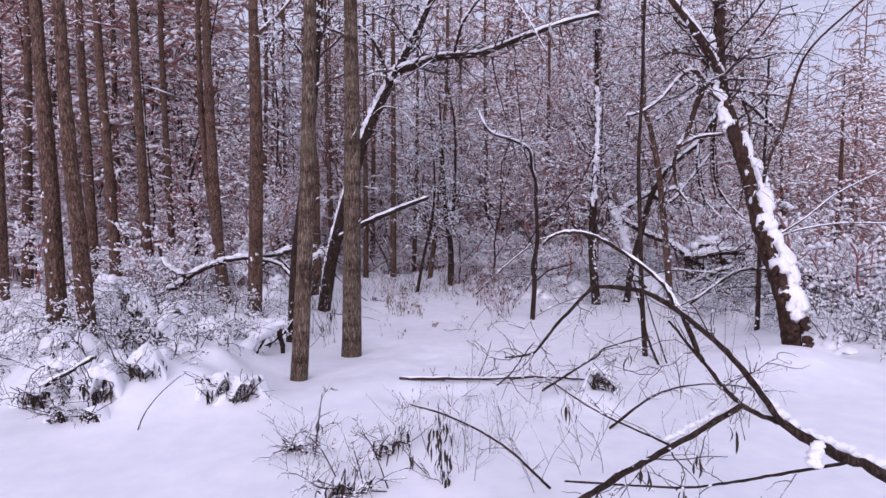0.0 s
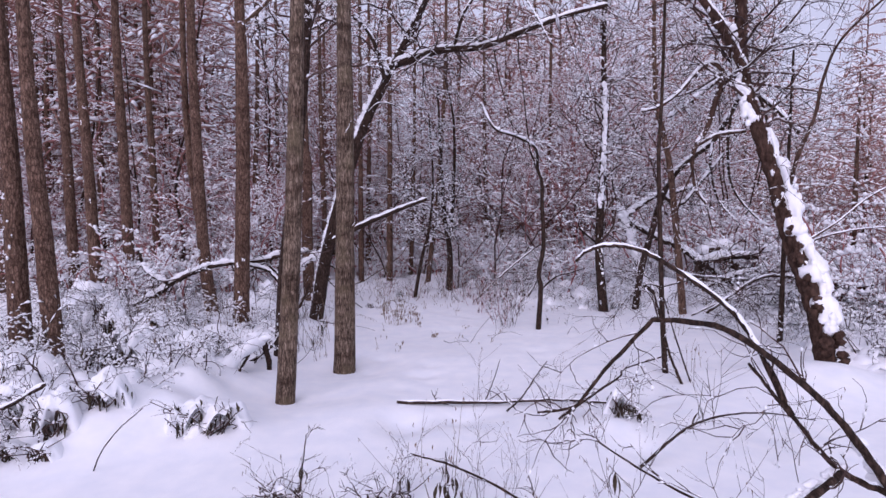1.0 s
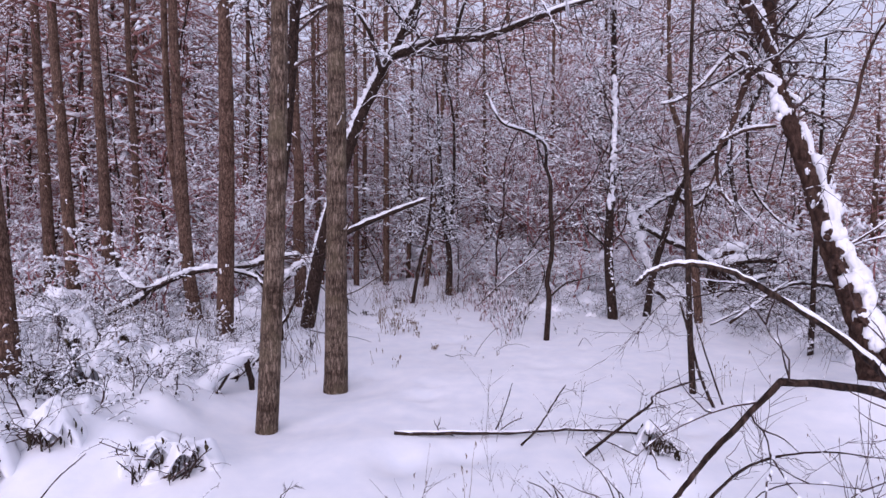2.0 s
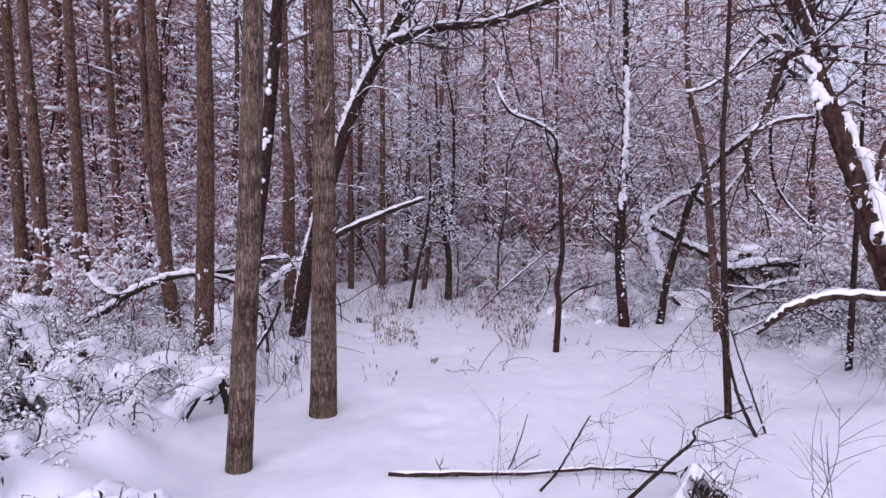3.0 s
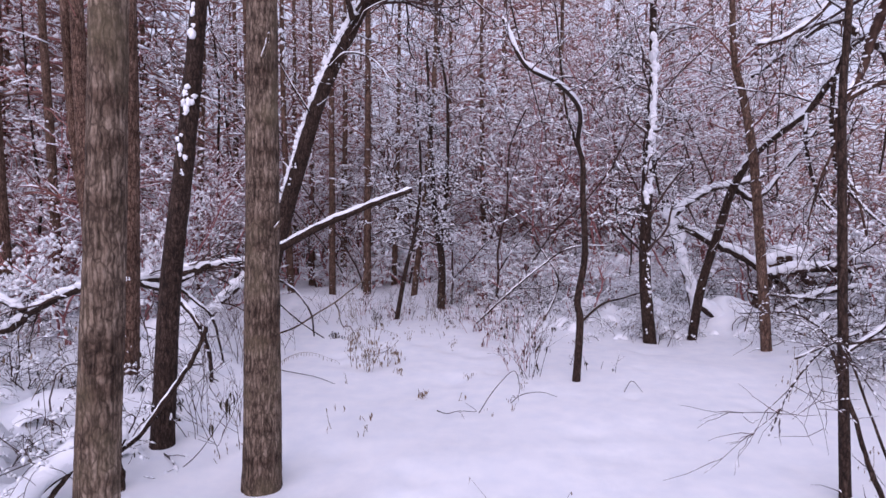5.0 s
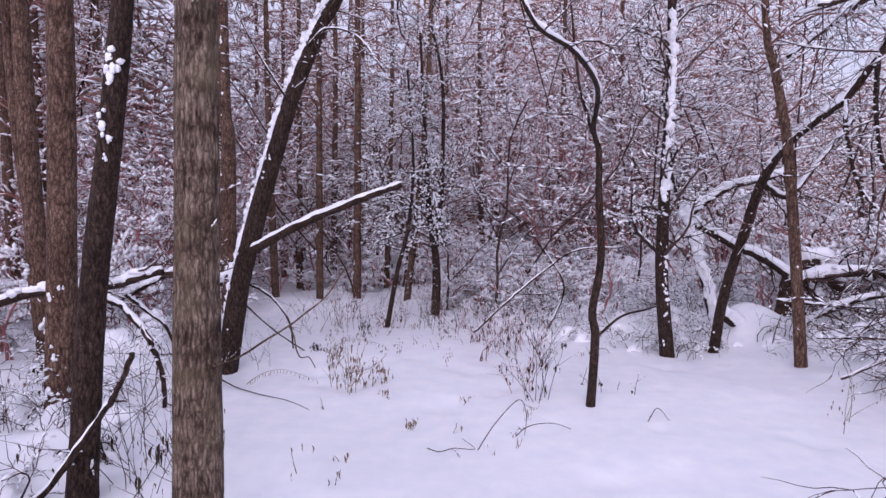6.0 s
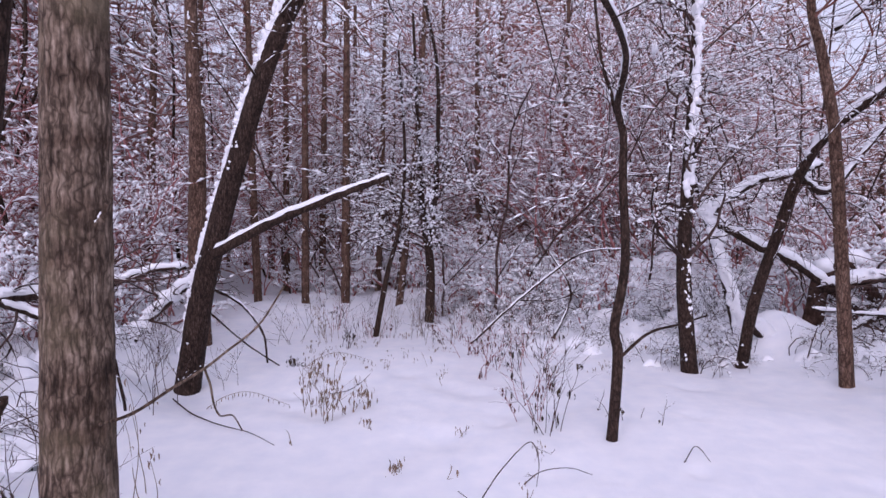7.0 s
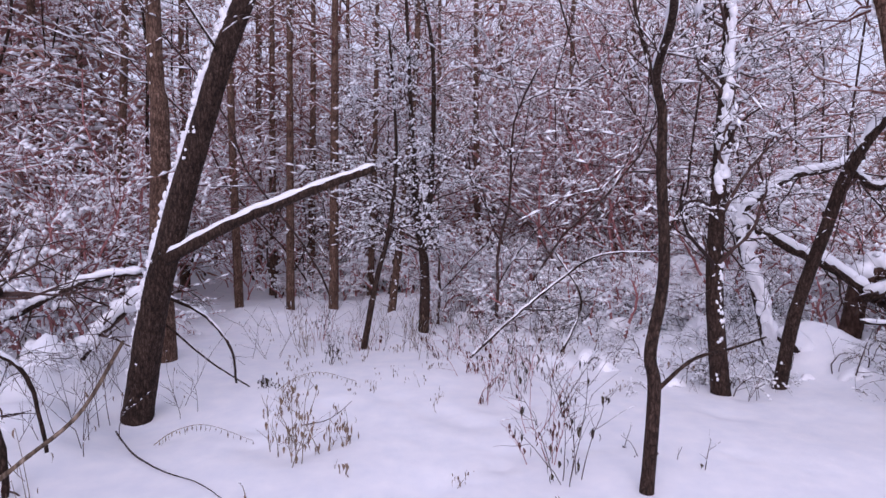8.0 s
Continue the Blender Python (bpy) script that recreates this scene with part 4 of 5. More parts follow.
# ---- fallen and leaning branches ----
def branch(label, runs, mat, group="", seed=1, name="fallen_branch", category="branch", limp=(), wild=0.35, coats=()):
    """runs: (points, radius at the root, radius at the tip, snow, twigs, twig length)."""
    rnd = random.Random(seed)
    p = runs[0][0][0]
    ob = thing(name, p, label, category, group)
    wood, snow = Geo(), Geo()
    for pts, a, b, amount, n, reach in runs:
        g = Geo()
        q = spline(pts, max(8, len(pts) * 6))
        q = q + np.array([[rnd.gauss(0, 1) * a * 0.12 for _ in range(3)] for _ in q])
        r = np.linspace(a, b, len(q)) * np.array([rnd.uniform(0.9, 1.12) for _ in q])
        g.tube(q, r, 8 if a > 0.012 else 6)
        part("stem", g, mat, ob)
        if amount and a < 0.012:
            snow.specks_along(q, a * 0.7, amount * 1.6, rnd, 0.75)
        elif amount:
            snow.snow_along(q, r, amount * 0.85, rnd, 9, 0.3 if a < 0.02 else 0.08, 0.3)
            if 0.03 < amount < 0.16:
                snow.heaps(q, r, amount, rnd)
        for k in range(n):
            i = rnd.randrange(2, len(q))
            along = q[min(i + 1, len(q) - 1)] - q[i - 1]
            along = along / np.linalg.norm(along)
            side = np.array([rnd.gauss(0, 1), rnd.gauss(0, 0.7), rnd.gauss(0, 0.8)])
            grow(wood, snow, q[i], along * 0.7 + side * 0.7, reach * rnd.uniform(0.5, 1.2), max(0.0025, r[i] * 0.35), 1, rnd, wild, 0.0, 3, 6, 0.007, gap=0.65)
    for points, r, amount in coats:
        q = spline(points, 30)
        for i in range(30):
            s = r * rnd.uniform(0.7, 1.25)
            snow.lump(q[i] + np.array([rnd.gauss(0, 0.4), rnd.gauss(0, 0.4), rnd.gauss(0, 0.4)]) * amount, (s * 1.3, s, s * 0.85), rnd, 6, 9, 0.22)
    for x, y, z in limp:
        g = Geo()
        for _ in range(3):
            g.limp((x + rnd.gauss(0, 0.012), y + rnd.gauss(0, 0.012), z + rnd.gauss(0, 0.01)), rnd.uniform(0.05, 0.11), rnd.uniform(0.010, 0.02), rnd)
        g.tube([(x, y, z), (x + 0.01, y, z + 0.09)], (0.0012, 0.001), 3)
        part("withered_leaf", g, LEAF_DARK, ob, "shrivelled dark leaf")
    part("spray", wood, TWIG_DARK, ob, "thin dark twigs")
    part("snow", snow, SNOW_LOOSE, ob, "fresh snow along the top")
    return ob


branch("dark forked branch arching low over the snow", [
    ([(2.2, 2.1, 0.36), (1.91, 2.32, 0.52), (1.69, 2.38, 0.61), (1.54, 2.45, 0.70)], 0.026, 0.020, 0.0, 0, 0.3),
    ([(1.54, 2.45, 0.70), (1.37, 2.45, 0.93), (1.19, 2.45, 1.11), (0.93, 2.45, 1.29), (0.68, 2.45, 1.33)], 0.015, 0.009, 0.0, 3, 0.25),
    ([(0.68, 2.45, 1.33), (0.52, 2.45, 1.16), (0.45, 2.45, 1.07), (0.40, 2.45, 1.02), (0.28, 2.45, 1.0)], 0.008, 0.004, 0.0, 9, 0.3),
    ([(1.2, 2.5, 0.97), (1.13, 2.6, 1.19), (1.08, 2.7, 1.32), (0.92, 2.85, 1.47), (0.78, 2.92, 1.55), (0.66, 2.97, 1.56), (0.587, 3.0, 1.53), (0.55, 3.02, 1.49)], 0.0125, 0.006, 0.005, 2, 0.12),
    ([(1.58, 2.46, 0.68), (1.38, 2.5, 0.77), (1.2, 2.5, 0.97), (1.04, 2.5, 1.16)], 0.013, 0.005, 0.0, 8, 0.4),
    ([(1.37, 2.48, 0.77), (0.99, 2.27, 0.68), (0.69, 2.08, 0.63), (0.40, 1.85, 0.60)], 0.013, 0.011, 0.0, 6, 0.35),
    ([(1.81, 2.4, 0.54), (1.47, 2.35, 0.51), (1.25, 2.3, 0.50), (0.99, 2.25, 0.50), (0.5, 2.2, 0.55)], 0.007, 0.004, 0.0, 6, 0.3),
    ([(0.97, 2.3, 0.66), (0.75, 2.6, 0.70), (0.53, 2.6, 0.84)], 0.005, 0.003, 0.0, 4, 0.3)], BARK_DARK, seed=90, wild=0.55,
    coats=[([(2.15, 2.2, 0.41), (1.92, 2.4, 0.545), (1.7, 2.45, 0.64), (1.56, 2.5, 0.72), (1.44, 2.5, 0.87)], 0.024, 0.02), ([(1.67, 2.38, 0.63), (1.635, 2.36, 0.60), (1.61, 2.35, 0.565)], 0.018, 0.02),
           ([(1.42, 2.53, 0.775), (1.2, 2.43, 0.735), (0.95, 2.29, 0.685)], 0.013, 0.012)],
    limp=[(1.09, 2.33, 0.60), (1.31, 2.42, 0.68), (0.83, 2.42, 1.03), (0.56, 2.5, 0.76), (1.01, 2.25, 0.47), (0.82, 2.18, 0.60)])
branch("thin dark arched branch with drooping twigs", [([(0.64, 3.2, 0.03), (0.36, 3.2, 0.29), (0.05, 3.2, 0.46), (-0.2, 3.2, 0.54)], 0.008, 0.004, 0, 6, 0.2)], BARK_DARK, seed=91)
branch("long thin pole lying on the snow", [([(-0.44, 5.45, 0.06), (0.43, 5.47, 0.05), (1.02, 5.53, 0.05), (1.5, 5.5, 0.03)], 0.017, 0.010, 0.006, 10, 0.28), ([(0.35, 5.46, 0.06), (0.42, 5.5, 0.2), (0.5, 5.55, 0.42)], 0.006, 0.003, 0, 0, 0.1)], BARK_DARK, seed=92)
branch("forked dead branch on the snow", [([(0.9, 4.9, 0.10), (1.28, 5.15, 0.24), (1.52, 5.3, 0.33), (1.62, 5.45, 0.36), (2.07, 5.6, 0.45)], 0.012, 0.006, 0, 12, 0.4), ([(0.52, 5.2, 0.06), (0.67, 5.33, 0.14), (0.83, 5.47, 0.31), (0.94, 5.6, 0.39)], 0.009, 0.004, 0, 4, 0.2)], BARK_DARK, seed=93)
branch("thin dead branch half sunk in snow", [([(1.3, 4.2, 0.02), (1.8, 4.5, 0.2), (2.3, 4.6, 0.25), (2.9, 4.8, 0.12)], 0.010, 0.004, 0, 10, 0.35)], BARK_DARK, seed=94)
branch("dark stems leaning with a snowy twig spray", [([(2.50, 6.15, -0.1), (2.39, 6.3, 0.25), (2.34, 6.4, 0.58), (2.27, 6.5, 0.95)], 0.016, 0.010, 0, 3, 0.3), ([(2.62, 6.25, -0.1), (2.48, 6.35, 0.4), (2.36, 6.5, 0.95)], 0.010, 0.007, 0, 2, 0.3),
    ([(2.36, 6.5, 0.98), (2.1, 6.3, 1.02), (1.85, 6.2, 0.85), (1.65, 6.1, 0.6)], 0.007, 0.003, 0.006, 22, 0.5), ([(2.36, 6.5, 0.98), (2.7, 6.3, 1.08), (3.1, 6.3, 0.95), (3.4, 6.2, 0.7)], 0.007, 0.003, 0.008, 22, 0.5), ([(2.35, 6.52, 0.95), (2.2, 6.7, 1.12), (1.95, 6.9, 1.1)], 0.006, 0.003, 0.012, 10, 0.4)], BARK_DARK, seed=95)
branch("fallen log under a thick smooth roll of snow", [([(-2.62, 5.6, -0.2), (-2.48, 5.9, -0.12), (-2.36, 6.2, 0.02), (-2.25, 6.5, 0.18), (-2.09, 6.84, 0.31)], 0.032, 0.032, 0.135, 0, 0.2), ([(-2.17, 6.62, 0.22), (-2.19, 6.4, 0.1), (-2.2, 6.1, -0.08)], 0.016, 0.012, 0, 2, 0.15),
    ([(-2.08, 6.84, 0.32), (-2.04, 6.86, 0.12), (-2.02, 6.86, -0.1)], 0.035, 0.03, 0, 0, 0.1)], BARK_DARK, seed=96)
branch("dark broken stick leaning up beside a trunk", [([(-2.72, 6.9, -0.1), (-2.4, 7.1, -0.02), (-2.12, 7.25, 0.17), (-1.85, 7.32, 0.55), (-1.73, 7.33, 0.76), (-1.66, 7.34, 0.93)], 0.024, 0.014, 0.006, 0, 0.2), ([(-1.78, 7.33, 0.66), (-1.68, 7.3, 0.67)], 0.007, 0.004, 0, 0, 0.1)], BARK_DARK, seed=97)
branch("thick stick leaning in snowy brambles", [([(-3.6, 4.75, 0.1), (-3.46, 4.6, 0.2), (-3.19, 4.55, 0.34), (-2.9, 4.5, 0.5)], 0.02, 0.014, 0.015, 3, 0.2)], BARK_DARK, seed=107)
branch("thin bowed stalk standing in snow", [([(-2.4, 4.2, -0.05), (-2.33, 4.2, 0.12), (-2.21, 4.2, 0.28), (-2.04, 4.2, 0.43)], 0.005, 0.003, 0, 0, 0.1)], BARK_DARK, seed=108)
branch("long fallen bough under a thick roll of snow", [([(-5.9, 9.8, 0.0), (-4.84, 9.68, 0.45), (-4.37, 9.56, 0.74), (-3.76, 9.44, 0.98), (-2.94, 9.32, 1.08), (-2.37, 9.2, 1.24)], 0.05, 0.03, 0.055, 16, 0.7), ([(-4.94, 9.5, 1.26), (-4.83, 9.5, 0.91), (-4.5, 9.52, 0.7)], 0.025, 0.03, 0.05, 2, 0.3),
    ([(-3.12, 9.3, 1.02), (-2.75, 9.2, 0.93), (-2.52, 9.2, 0.66), (-2.38, 9.2, 0.3), (-2.36, 9.2, 0.0)], 0.03, 0.02, 0.022, 4, 0.4)], BARK_DARK, seed=98)
branch("snowy bough drooping behind a leaning trunk", [([(-4.3, 11.5, 0.5), (-3.84, 11.5, 0.75), (-3.51, 11.5, 0.93), (-3.12, 11.5, 1.09), (-2.68, 11.5, 1.13)], 0.035, 0.02, 0.06, 10, 0.5), ([(-3.5, 11.4, -0.1), (-3.14, 11.5, 0.47), (-2.69, 11.5, 0.9), (-2.5, 11.5, 1.1)], 0.05, 0.03, 0.10, 8, 0.5)], BARK_DARK, seed=99)
branch("thin dark sticks leaning from a trunk to the snow", [([(-2.4, 11.2, 0.75), (-1.95, 11.3, 0.3), (-1.5, 11.4, -0.05)], 0.012, 0.007, 0, 0, 0.2), ([(-2.42, 11.2, 1.0), (-2.02, 11.4, 0.72), (-1.8, 11.5, 0.36), (-1.75, 11.5, 0.0)], 0.018, 0.010, 0.02, 5, 0.3)], BARK_DARK, seed=101)
branch("curved bare stick arching to the snow", [([(-2.8, 9.4, 1.0), (-2.66, 9.5, 0.83), (-2.49, 9.6, 0.60), (-2.38, 9.6, 0.1)], 0.018, 0.012, 0.02, 1, 0.2)], BARK_DARK, seed=102)
branch("fallen log under snow among saplings", [([(3.95, 12.3, 1.75), (4.54, 12.2, 1.41), (5.11, 12.2, 1.14), (5.76, 12.2, 0.70), (6.6, 12.2, 0.1)], 0.05, 0.06, 0.07, 8, 0.5), ([(4.2, 11.8, 0.42), (4.5, 11.9, 0.22), (4.95, 12.0, -0.1)], 0.06, 0.06, 0.14, 0, 0.2)], BARK_DARK, seed=103)
branch("heap of snow-covered fallen branches", [([(4.9, 11.6, 0.1), (5.6, 11.5, 0.55), (6.4, 11.4, 0.75), (7.6, 11.2, 0.6)], 0.035, 0.03, 0.06, 30, 0.8), ([(5.1, 10.9, 0.1), (5.8, 11.0, 0.4), (6.8, 11.2, 0.35), (7.8, 11.4, 0.1)], 0.03, 0.03, 0.07, 30, 0.7), ([(5.3, 12.0, 0.85), (6.2, 11.9, 1.0), (7.4, 11.8, 0.9)], 0.06, 0.05, 0.09, 20, 0.7),
    ([(4.6, 11.2, 0.7), (5.4, 11.3, 0.62), (6.3, 11.5, 0.55)], 0.018, 0.014, 0.03, 8, 0.5)], BARK_DARK, seed=104)
branch("low snow-laden branch reaching over the snow", [([(3.9, 8.6, 0.35), (4.26, 8.5, 0.67), (4.61, 8.5, 0.88), (4.96, 8.5, 0.91), (5.44, 8.5, 0.84), (6.3, 8.5, 0.7)], 0.018, 0.026, 0.02, 34, 0.7), ([(4.0, 9.3, 0.2), (4.6, 9.2, 0.5), (5.3, 9.2, 0.55), (6.2, 9.1, 0.4)], 0.015, 0.015, 0.022, 34, 0.6)], BARK_DARK, seed=105)
branch("thin snow-dusted stems leaning across the thicket", [([(0.75, 12.6, 0.0), (1.25, 12.5, 0.5), (1.75, 12.4, 0.95), (2.25, 12.3, 1.3), (2.9, 12.2, 1.35)], 0.018, 0.008, 0.014, 14, 0.6), ([(1.4, 12.5, 0.62), (1.9, 12.4, 0.65), (2.4, 12.3, 0.9)], 0.008, 0.004, 0.008, 6, 0.4), ([(1.9, 12.6, 0.05), (2.2, 12.8, 0.7), (1.9, 13.0, 1.3)], 0.02, 0.01, 0.01, 6, 0.5)], BARK_DARK, seed=106)


# ---- low growth ----
def bramble(place, seed, size=1.0, label="snow-capped brambles with limp dry leaves", leafy=1.0, caps=7, amount=0.014, canes=15):
    rnd, rng = random.Random(seed), np.random.default_rng(seed)
    x, y = place
    z = gz(x, y)
    ob = thing("bramble", (x, y, z), label, "bush", "snowy brambles")
    wood, leaves, snow = Geo(), Geo(), Geo()
    n = int(canes * size)
    turn, off = rng.uniform(0, 2 * math.pi, n), rng.uniform(0, 0.5, n) * size
    px, py = x + off * np.cos(turn), y + off * np.sin(turn)
    starts = np.stack([px, py, ground_z(px, py) - 0.04], 1)
    lean = turn + rng.uniform(-1.0, 1.0, n)
    ways = np.stack([np.cos(lean), np.sin(lean), rng.uniform(0.5, 2.4, n)], 1)
    sprout(wood, snow, starts, ways, rng.uniform(0.35, 0.95, n) * size, rng.uniform(0.004, 0.009, n), rng, (5, 3), (8, 5, 3), 0.4, 0.02, 0.5, amount, 0.66, 0.9, 0.0026)
    for k in range(int(34 * leafy * size)):
        a, s = rnd.uniform(0, 2 * math.pi), rnd.uniform(0, 0.5) * size
        leaves.limp((x + s * math.cos(a), y + s * math.sin(a), z + rnd.uniform(0.08, 0.45) * size), rnd.uniform(0.03, 0.075), rnd.uniform(0.012, 0.026), rnd)
    for k in range(caps):
        a, s = rnd.uniform(0, 2 * math.pi), rnd.uniform(0.0, 0.55) * size
        w = rnd.uniform(0.06, 0.14) * size
        h = w * rnd.uniform(0.8, 1.7)
        cx, cy = x + s * math.cos(a), y + s * math.sin(a)
        edge = snow.hood((cx, cy, gz(cx, cy) - 0.02), w, h, rnd.uniform(0.15, 0.5), rnd, -1.57 + rnd.uniform(-0.7, 0.7), 18)
        for p in edge:
            for j in range(int(1.6 * leafy + rnd.random())):
                leaves.limp((p[0] + rnd.gauss(0, 0.03), p[1] + rnd.uniform(0, 0.06), p[2] + 0.01), rnd.uniform(0.03, 0.08), rnd.uniform(0.01, 0.022), rnd)
    part("tangle", wood, TWIG_DARK, ob, "thin arching canes")
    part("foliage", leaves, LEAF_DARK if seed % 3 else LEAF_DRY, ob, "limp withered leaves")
    part("snow", snow, SNOW_LOOSE, ob, "rounded caps of fresh snow")
    return ob


for k, (x, y, s) in enumerate([(-3.4, 5.2, 1.1), (-2.9, 6.4, 1.0), (-3.6, 6.9, 1.1), (-2.5, 7.3, 0.9), (-3.9, 8.1, 1.2), (-3.1, 8.6, 1.1), (-4.6, 8.8, 1.2), (-5.4, 8.0, 1.2), (-5.6, 9.7, 1.3),
                                (-4.9, 5.6, 1.2), (-6.4, 7.8, 1.3), (-3.6, 10.6, 1.1), (-6.8, 10.4, 1.4), (-4.1, 5.9, 1.0), (-2.9, 5.2, 0.75), (-2.75, 5.9, 0.8), (-5.2, 11.5, 1.3)]):
    bramble((x, y), 200 + k, s, caps=3 if s < 0.8 else 6, leafy=1.1 if s < 0.8 else 0.6)


def hooded_bush(place, seed, caps, label):
    """Snow hoods over limp dark leaves; caps: x, y, height, half width of each hood."""
    rnd = random.Random(seed)
    x, y = place
    z = gz(x, y)
    ob = thing("bush", (x, y, z), label, "bush", "snowy brambles")
    wood, leaves, snow = Geo(), Geo(), Geo()
    for dx, dy, h, w in caps:
        cx, cy = x + dx, y + dy
        g = gz(cx, cy) - 0.02
        edge = snow.hood((cx, cy, g), w, h, rnd.uniform(0.55, 0.9), rnd, -1.57 + rnd.uniform(-0.4, 0.4))
        for p in edge:
            for _ in range(rnd.choice((0, 0, 1, 3, 7))):
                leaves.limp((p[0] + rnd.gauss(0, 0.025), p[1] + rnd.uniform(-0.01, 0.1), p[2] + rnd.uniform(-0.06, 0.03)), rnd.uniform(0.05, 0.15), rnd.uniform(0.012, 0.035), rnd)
        for _ in range(12):
            p = np.array([cx + rnd.gauss(0, w * 0.5), cy - w * rnd.uniform(0.2, 0.8), g - 0.03])
            e = edge[rnd.randrange(len(edge))]
            q = spline([p, (p + np.array(e)) / 2 + np.array([rnd.gauss(0, 0.04), rnd.gauss(0, 0.03), h * 0.2]), np.array(e) + np.array([rnd.gauss(0, 0.06), rnd.gauss(-0.04, 0.05), rnd.uniform(-0.04, 0.1)])], 7)
            wood.tube(q, np.linspace(0.006, 0.003, 7), 5)
            snow.specks_along(q, 0.005, 0.012, rnd, 0.35)
            if rnd.random() < 0.5:
                grow(wood, snow, q[4], (rnd.gauss(0, 1), rnd.gauss(-0.4, 0.6), rnd.uniform(0, 1.2)), rnd.uniform(0.15, 0.4), 0.0035, 1, rnd, 0.45, -0.05, 3, 5, 0.01)
    part("tangle", wood, TWIG_DARK, ob, "bent dark canes")
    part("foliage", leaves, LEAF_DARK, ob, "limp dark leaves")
    part("snow", snow, SNOW_LOOSE, ob, "rounded hoods of fresh snow")


HOODS = "bramble bush with dark limp leaves under snow hoods"
for k, (x, y, s) in enumerate([(2.85, 11.5, 0.7), (3.35, 11.4, 0.6), (3.55, 11.7, 0.8), (4.05, 11.6, 0.7), (4.6, 11.2, 0.8), (5.0, 11.0, 0.8), (4.2, 12.9, 0.9), (3.0, 12.6, 0.8), (2.2, 12.4, 0.7), (1.7, 13.3, 0.8), (4.75, 10.1, 0.6), (5.2, 10.2, 0.7)]):
    bramble((x, y), 801 + 3 * k, s, "thin snowy twigs standing round fallen branches", 0.25, 2, 0.018, 11)
hooded_bush((-2.75, 4.55), 470, [(-0.12, 0.0, 0.32, 0.11), (-0.28, 0.18, 0.27, 0.13), (-0.5, 0.25, 0.22, 0.13), (-0.3, -0.2, 0.12, 0.09), (-0.02, -0.24, 0.10, 0.08), (-0.7, 0.05, 0.15, 0.12), (0.12, 0.2, 0.24, 0.12)], HOODS)
hooded_bush((-1.86, 4.68), 471, [(-0.07, 0.05, 0.2, 0.15), (0.1, 0.04, 0.19, 0.14)], "low dark hollow of leaves under a lip of snow")
hooded_bush((-3.55, 6.0), 472, [(0.0, 0.0, 0.32, 0.14), (0.3, 0.2, 0.4, 0.15), (-0.4, 0.1, 0.26, 0.16), (0.1, 0.4, 0.36, 0.14)], HOODS)
hooded_bush((-4.0, 7.2), 473, [(0.0, 0.0, 0.4, 0.15), (0.4, 0.1, 0.3, 0.15), (-0.3, 0.3, 0.3, 0.15)], HOODS)
hooded_bush((1.46, 5.06), 474, [(0.0, 0.0, 0.2, 0.10)], "small clump of dark leaves capped with snow")
branch("small arch of limp dark leaves in snow", [([(1.35, 4.9, -0.02), (1.37, 4.9, 0.13), (1.46, 4.91, 0.2), (1.55, 4.9, 0.13), (1.57, 4.9, -0.02)], 0.005, 0.004, 0, 2, 0.12)], BARK_DARK, seed=126, name="stalk", category="dead plant",
       limp=[(1.46 + 0.1 * math.sin(a * 0.26), 4.89, 0.09 + 0.1 * math.cos(a * 0.26)) for a in range(-6, 7)])
hooded_bush((-2.2, 8.0), 475, [(0.0, 0.0, 0.12, 0.09)], "low dark hollow of leaves under a lip of snow")
hooded_bush((-1.04, 3.82), 476, [(0.0, 0.0, 0.10, 0.07)], "withered leaf sunk in a hole in the snow")
hooded_bush((-0.36, 3.62), 477, [(0.0, 0.0, 0.18, 0.08)], "withered leaves hanging under a cap of snow")
hooded_bush((-0.62, 3.22), 478, [(0.0, 0.0, 0.10, 0.09), (0.12, 0.02, 0.08, 0.07)], "dark leaf litter showing under snow")

# single stalks close to the path
branch("dark upright stalk with clinging leaves", [([(-0.89, 3.7, -0.05), (-0.86, 3.7, 0.2), (-0.83, 3.7, 0.44)], 0.006, 0.003, 0, 6, 0.16)], BARK_DARK, seed=120, name="stalk", category="dead plant", limp=[(-0.87, 3.69, 0.16), (-0.86, 3.69, 0.24)])
branch("thin bent stalk in open snow", [([(-0.30, 3.2, -0.05), (-0.42, 3.2, 0.28), (-0.5, 3.2, 0.37), (-0.52, 3.2, 0.35)], 0.004, 0.002, 0, 2, 0.12)], BARK_DARK, seed=121, name="stalk", category="dead plant")
branch("thin upright stalk in open snow", [([(-0.46, 3.2, -0.03), (-0.5, 3.2, 0.16), (-0.53, 3.2, 0.26)], 0.004, 0.0025, 0, 1, 0.1)], BARK_DARK, seed=122, name="stalk", category="dead plant")
branch("crooked stalk beside a dent in the snow", [([(-0.66, 3.4, -0.03), (-0.78, 3.45, 0.16), (-0.86, 3.45, 0.25)], 0.005, 0.0025, 0, 5, 0.16)], BARK_DARK, seed=123, name="stalk", category="dead plant")
branch("bent stalk with withered hanging leaves", [([(0.0, 3.3, -0.03), (-0.15, 3.3, 0.12), (-0.29, 3.3, 0.28)], 0.004, 0.002, 0, 3, 0.15)], BARK_DARK, seed=124, name="stalk", category="dead plant", limp=[(-0.28, 3.3, 0.28), (-0.2, 3.3, 0.2)])
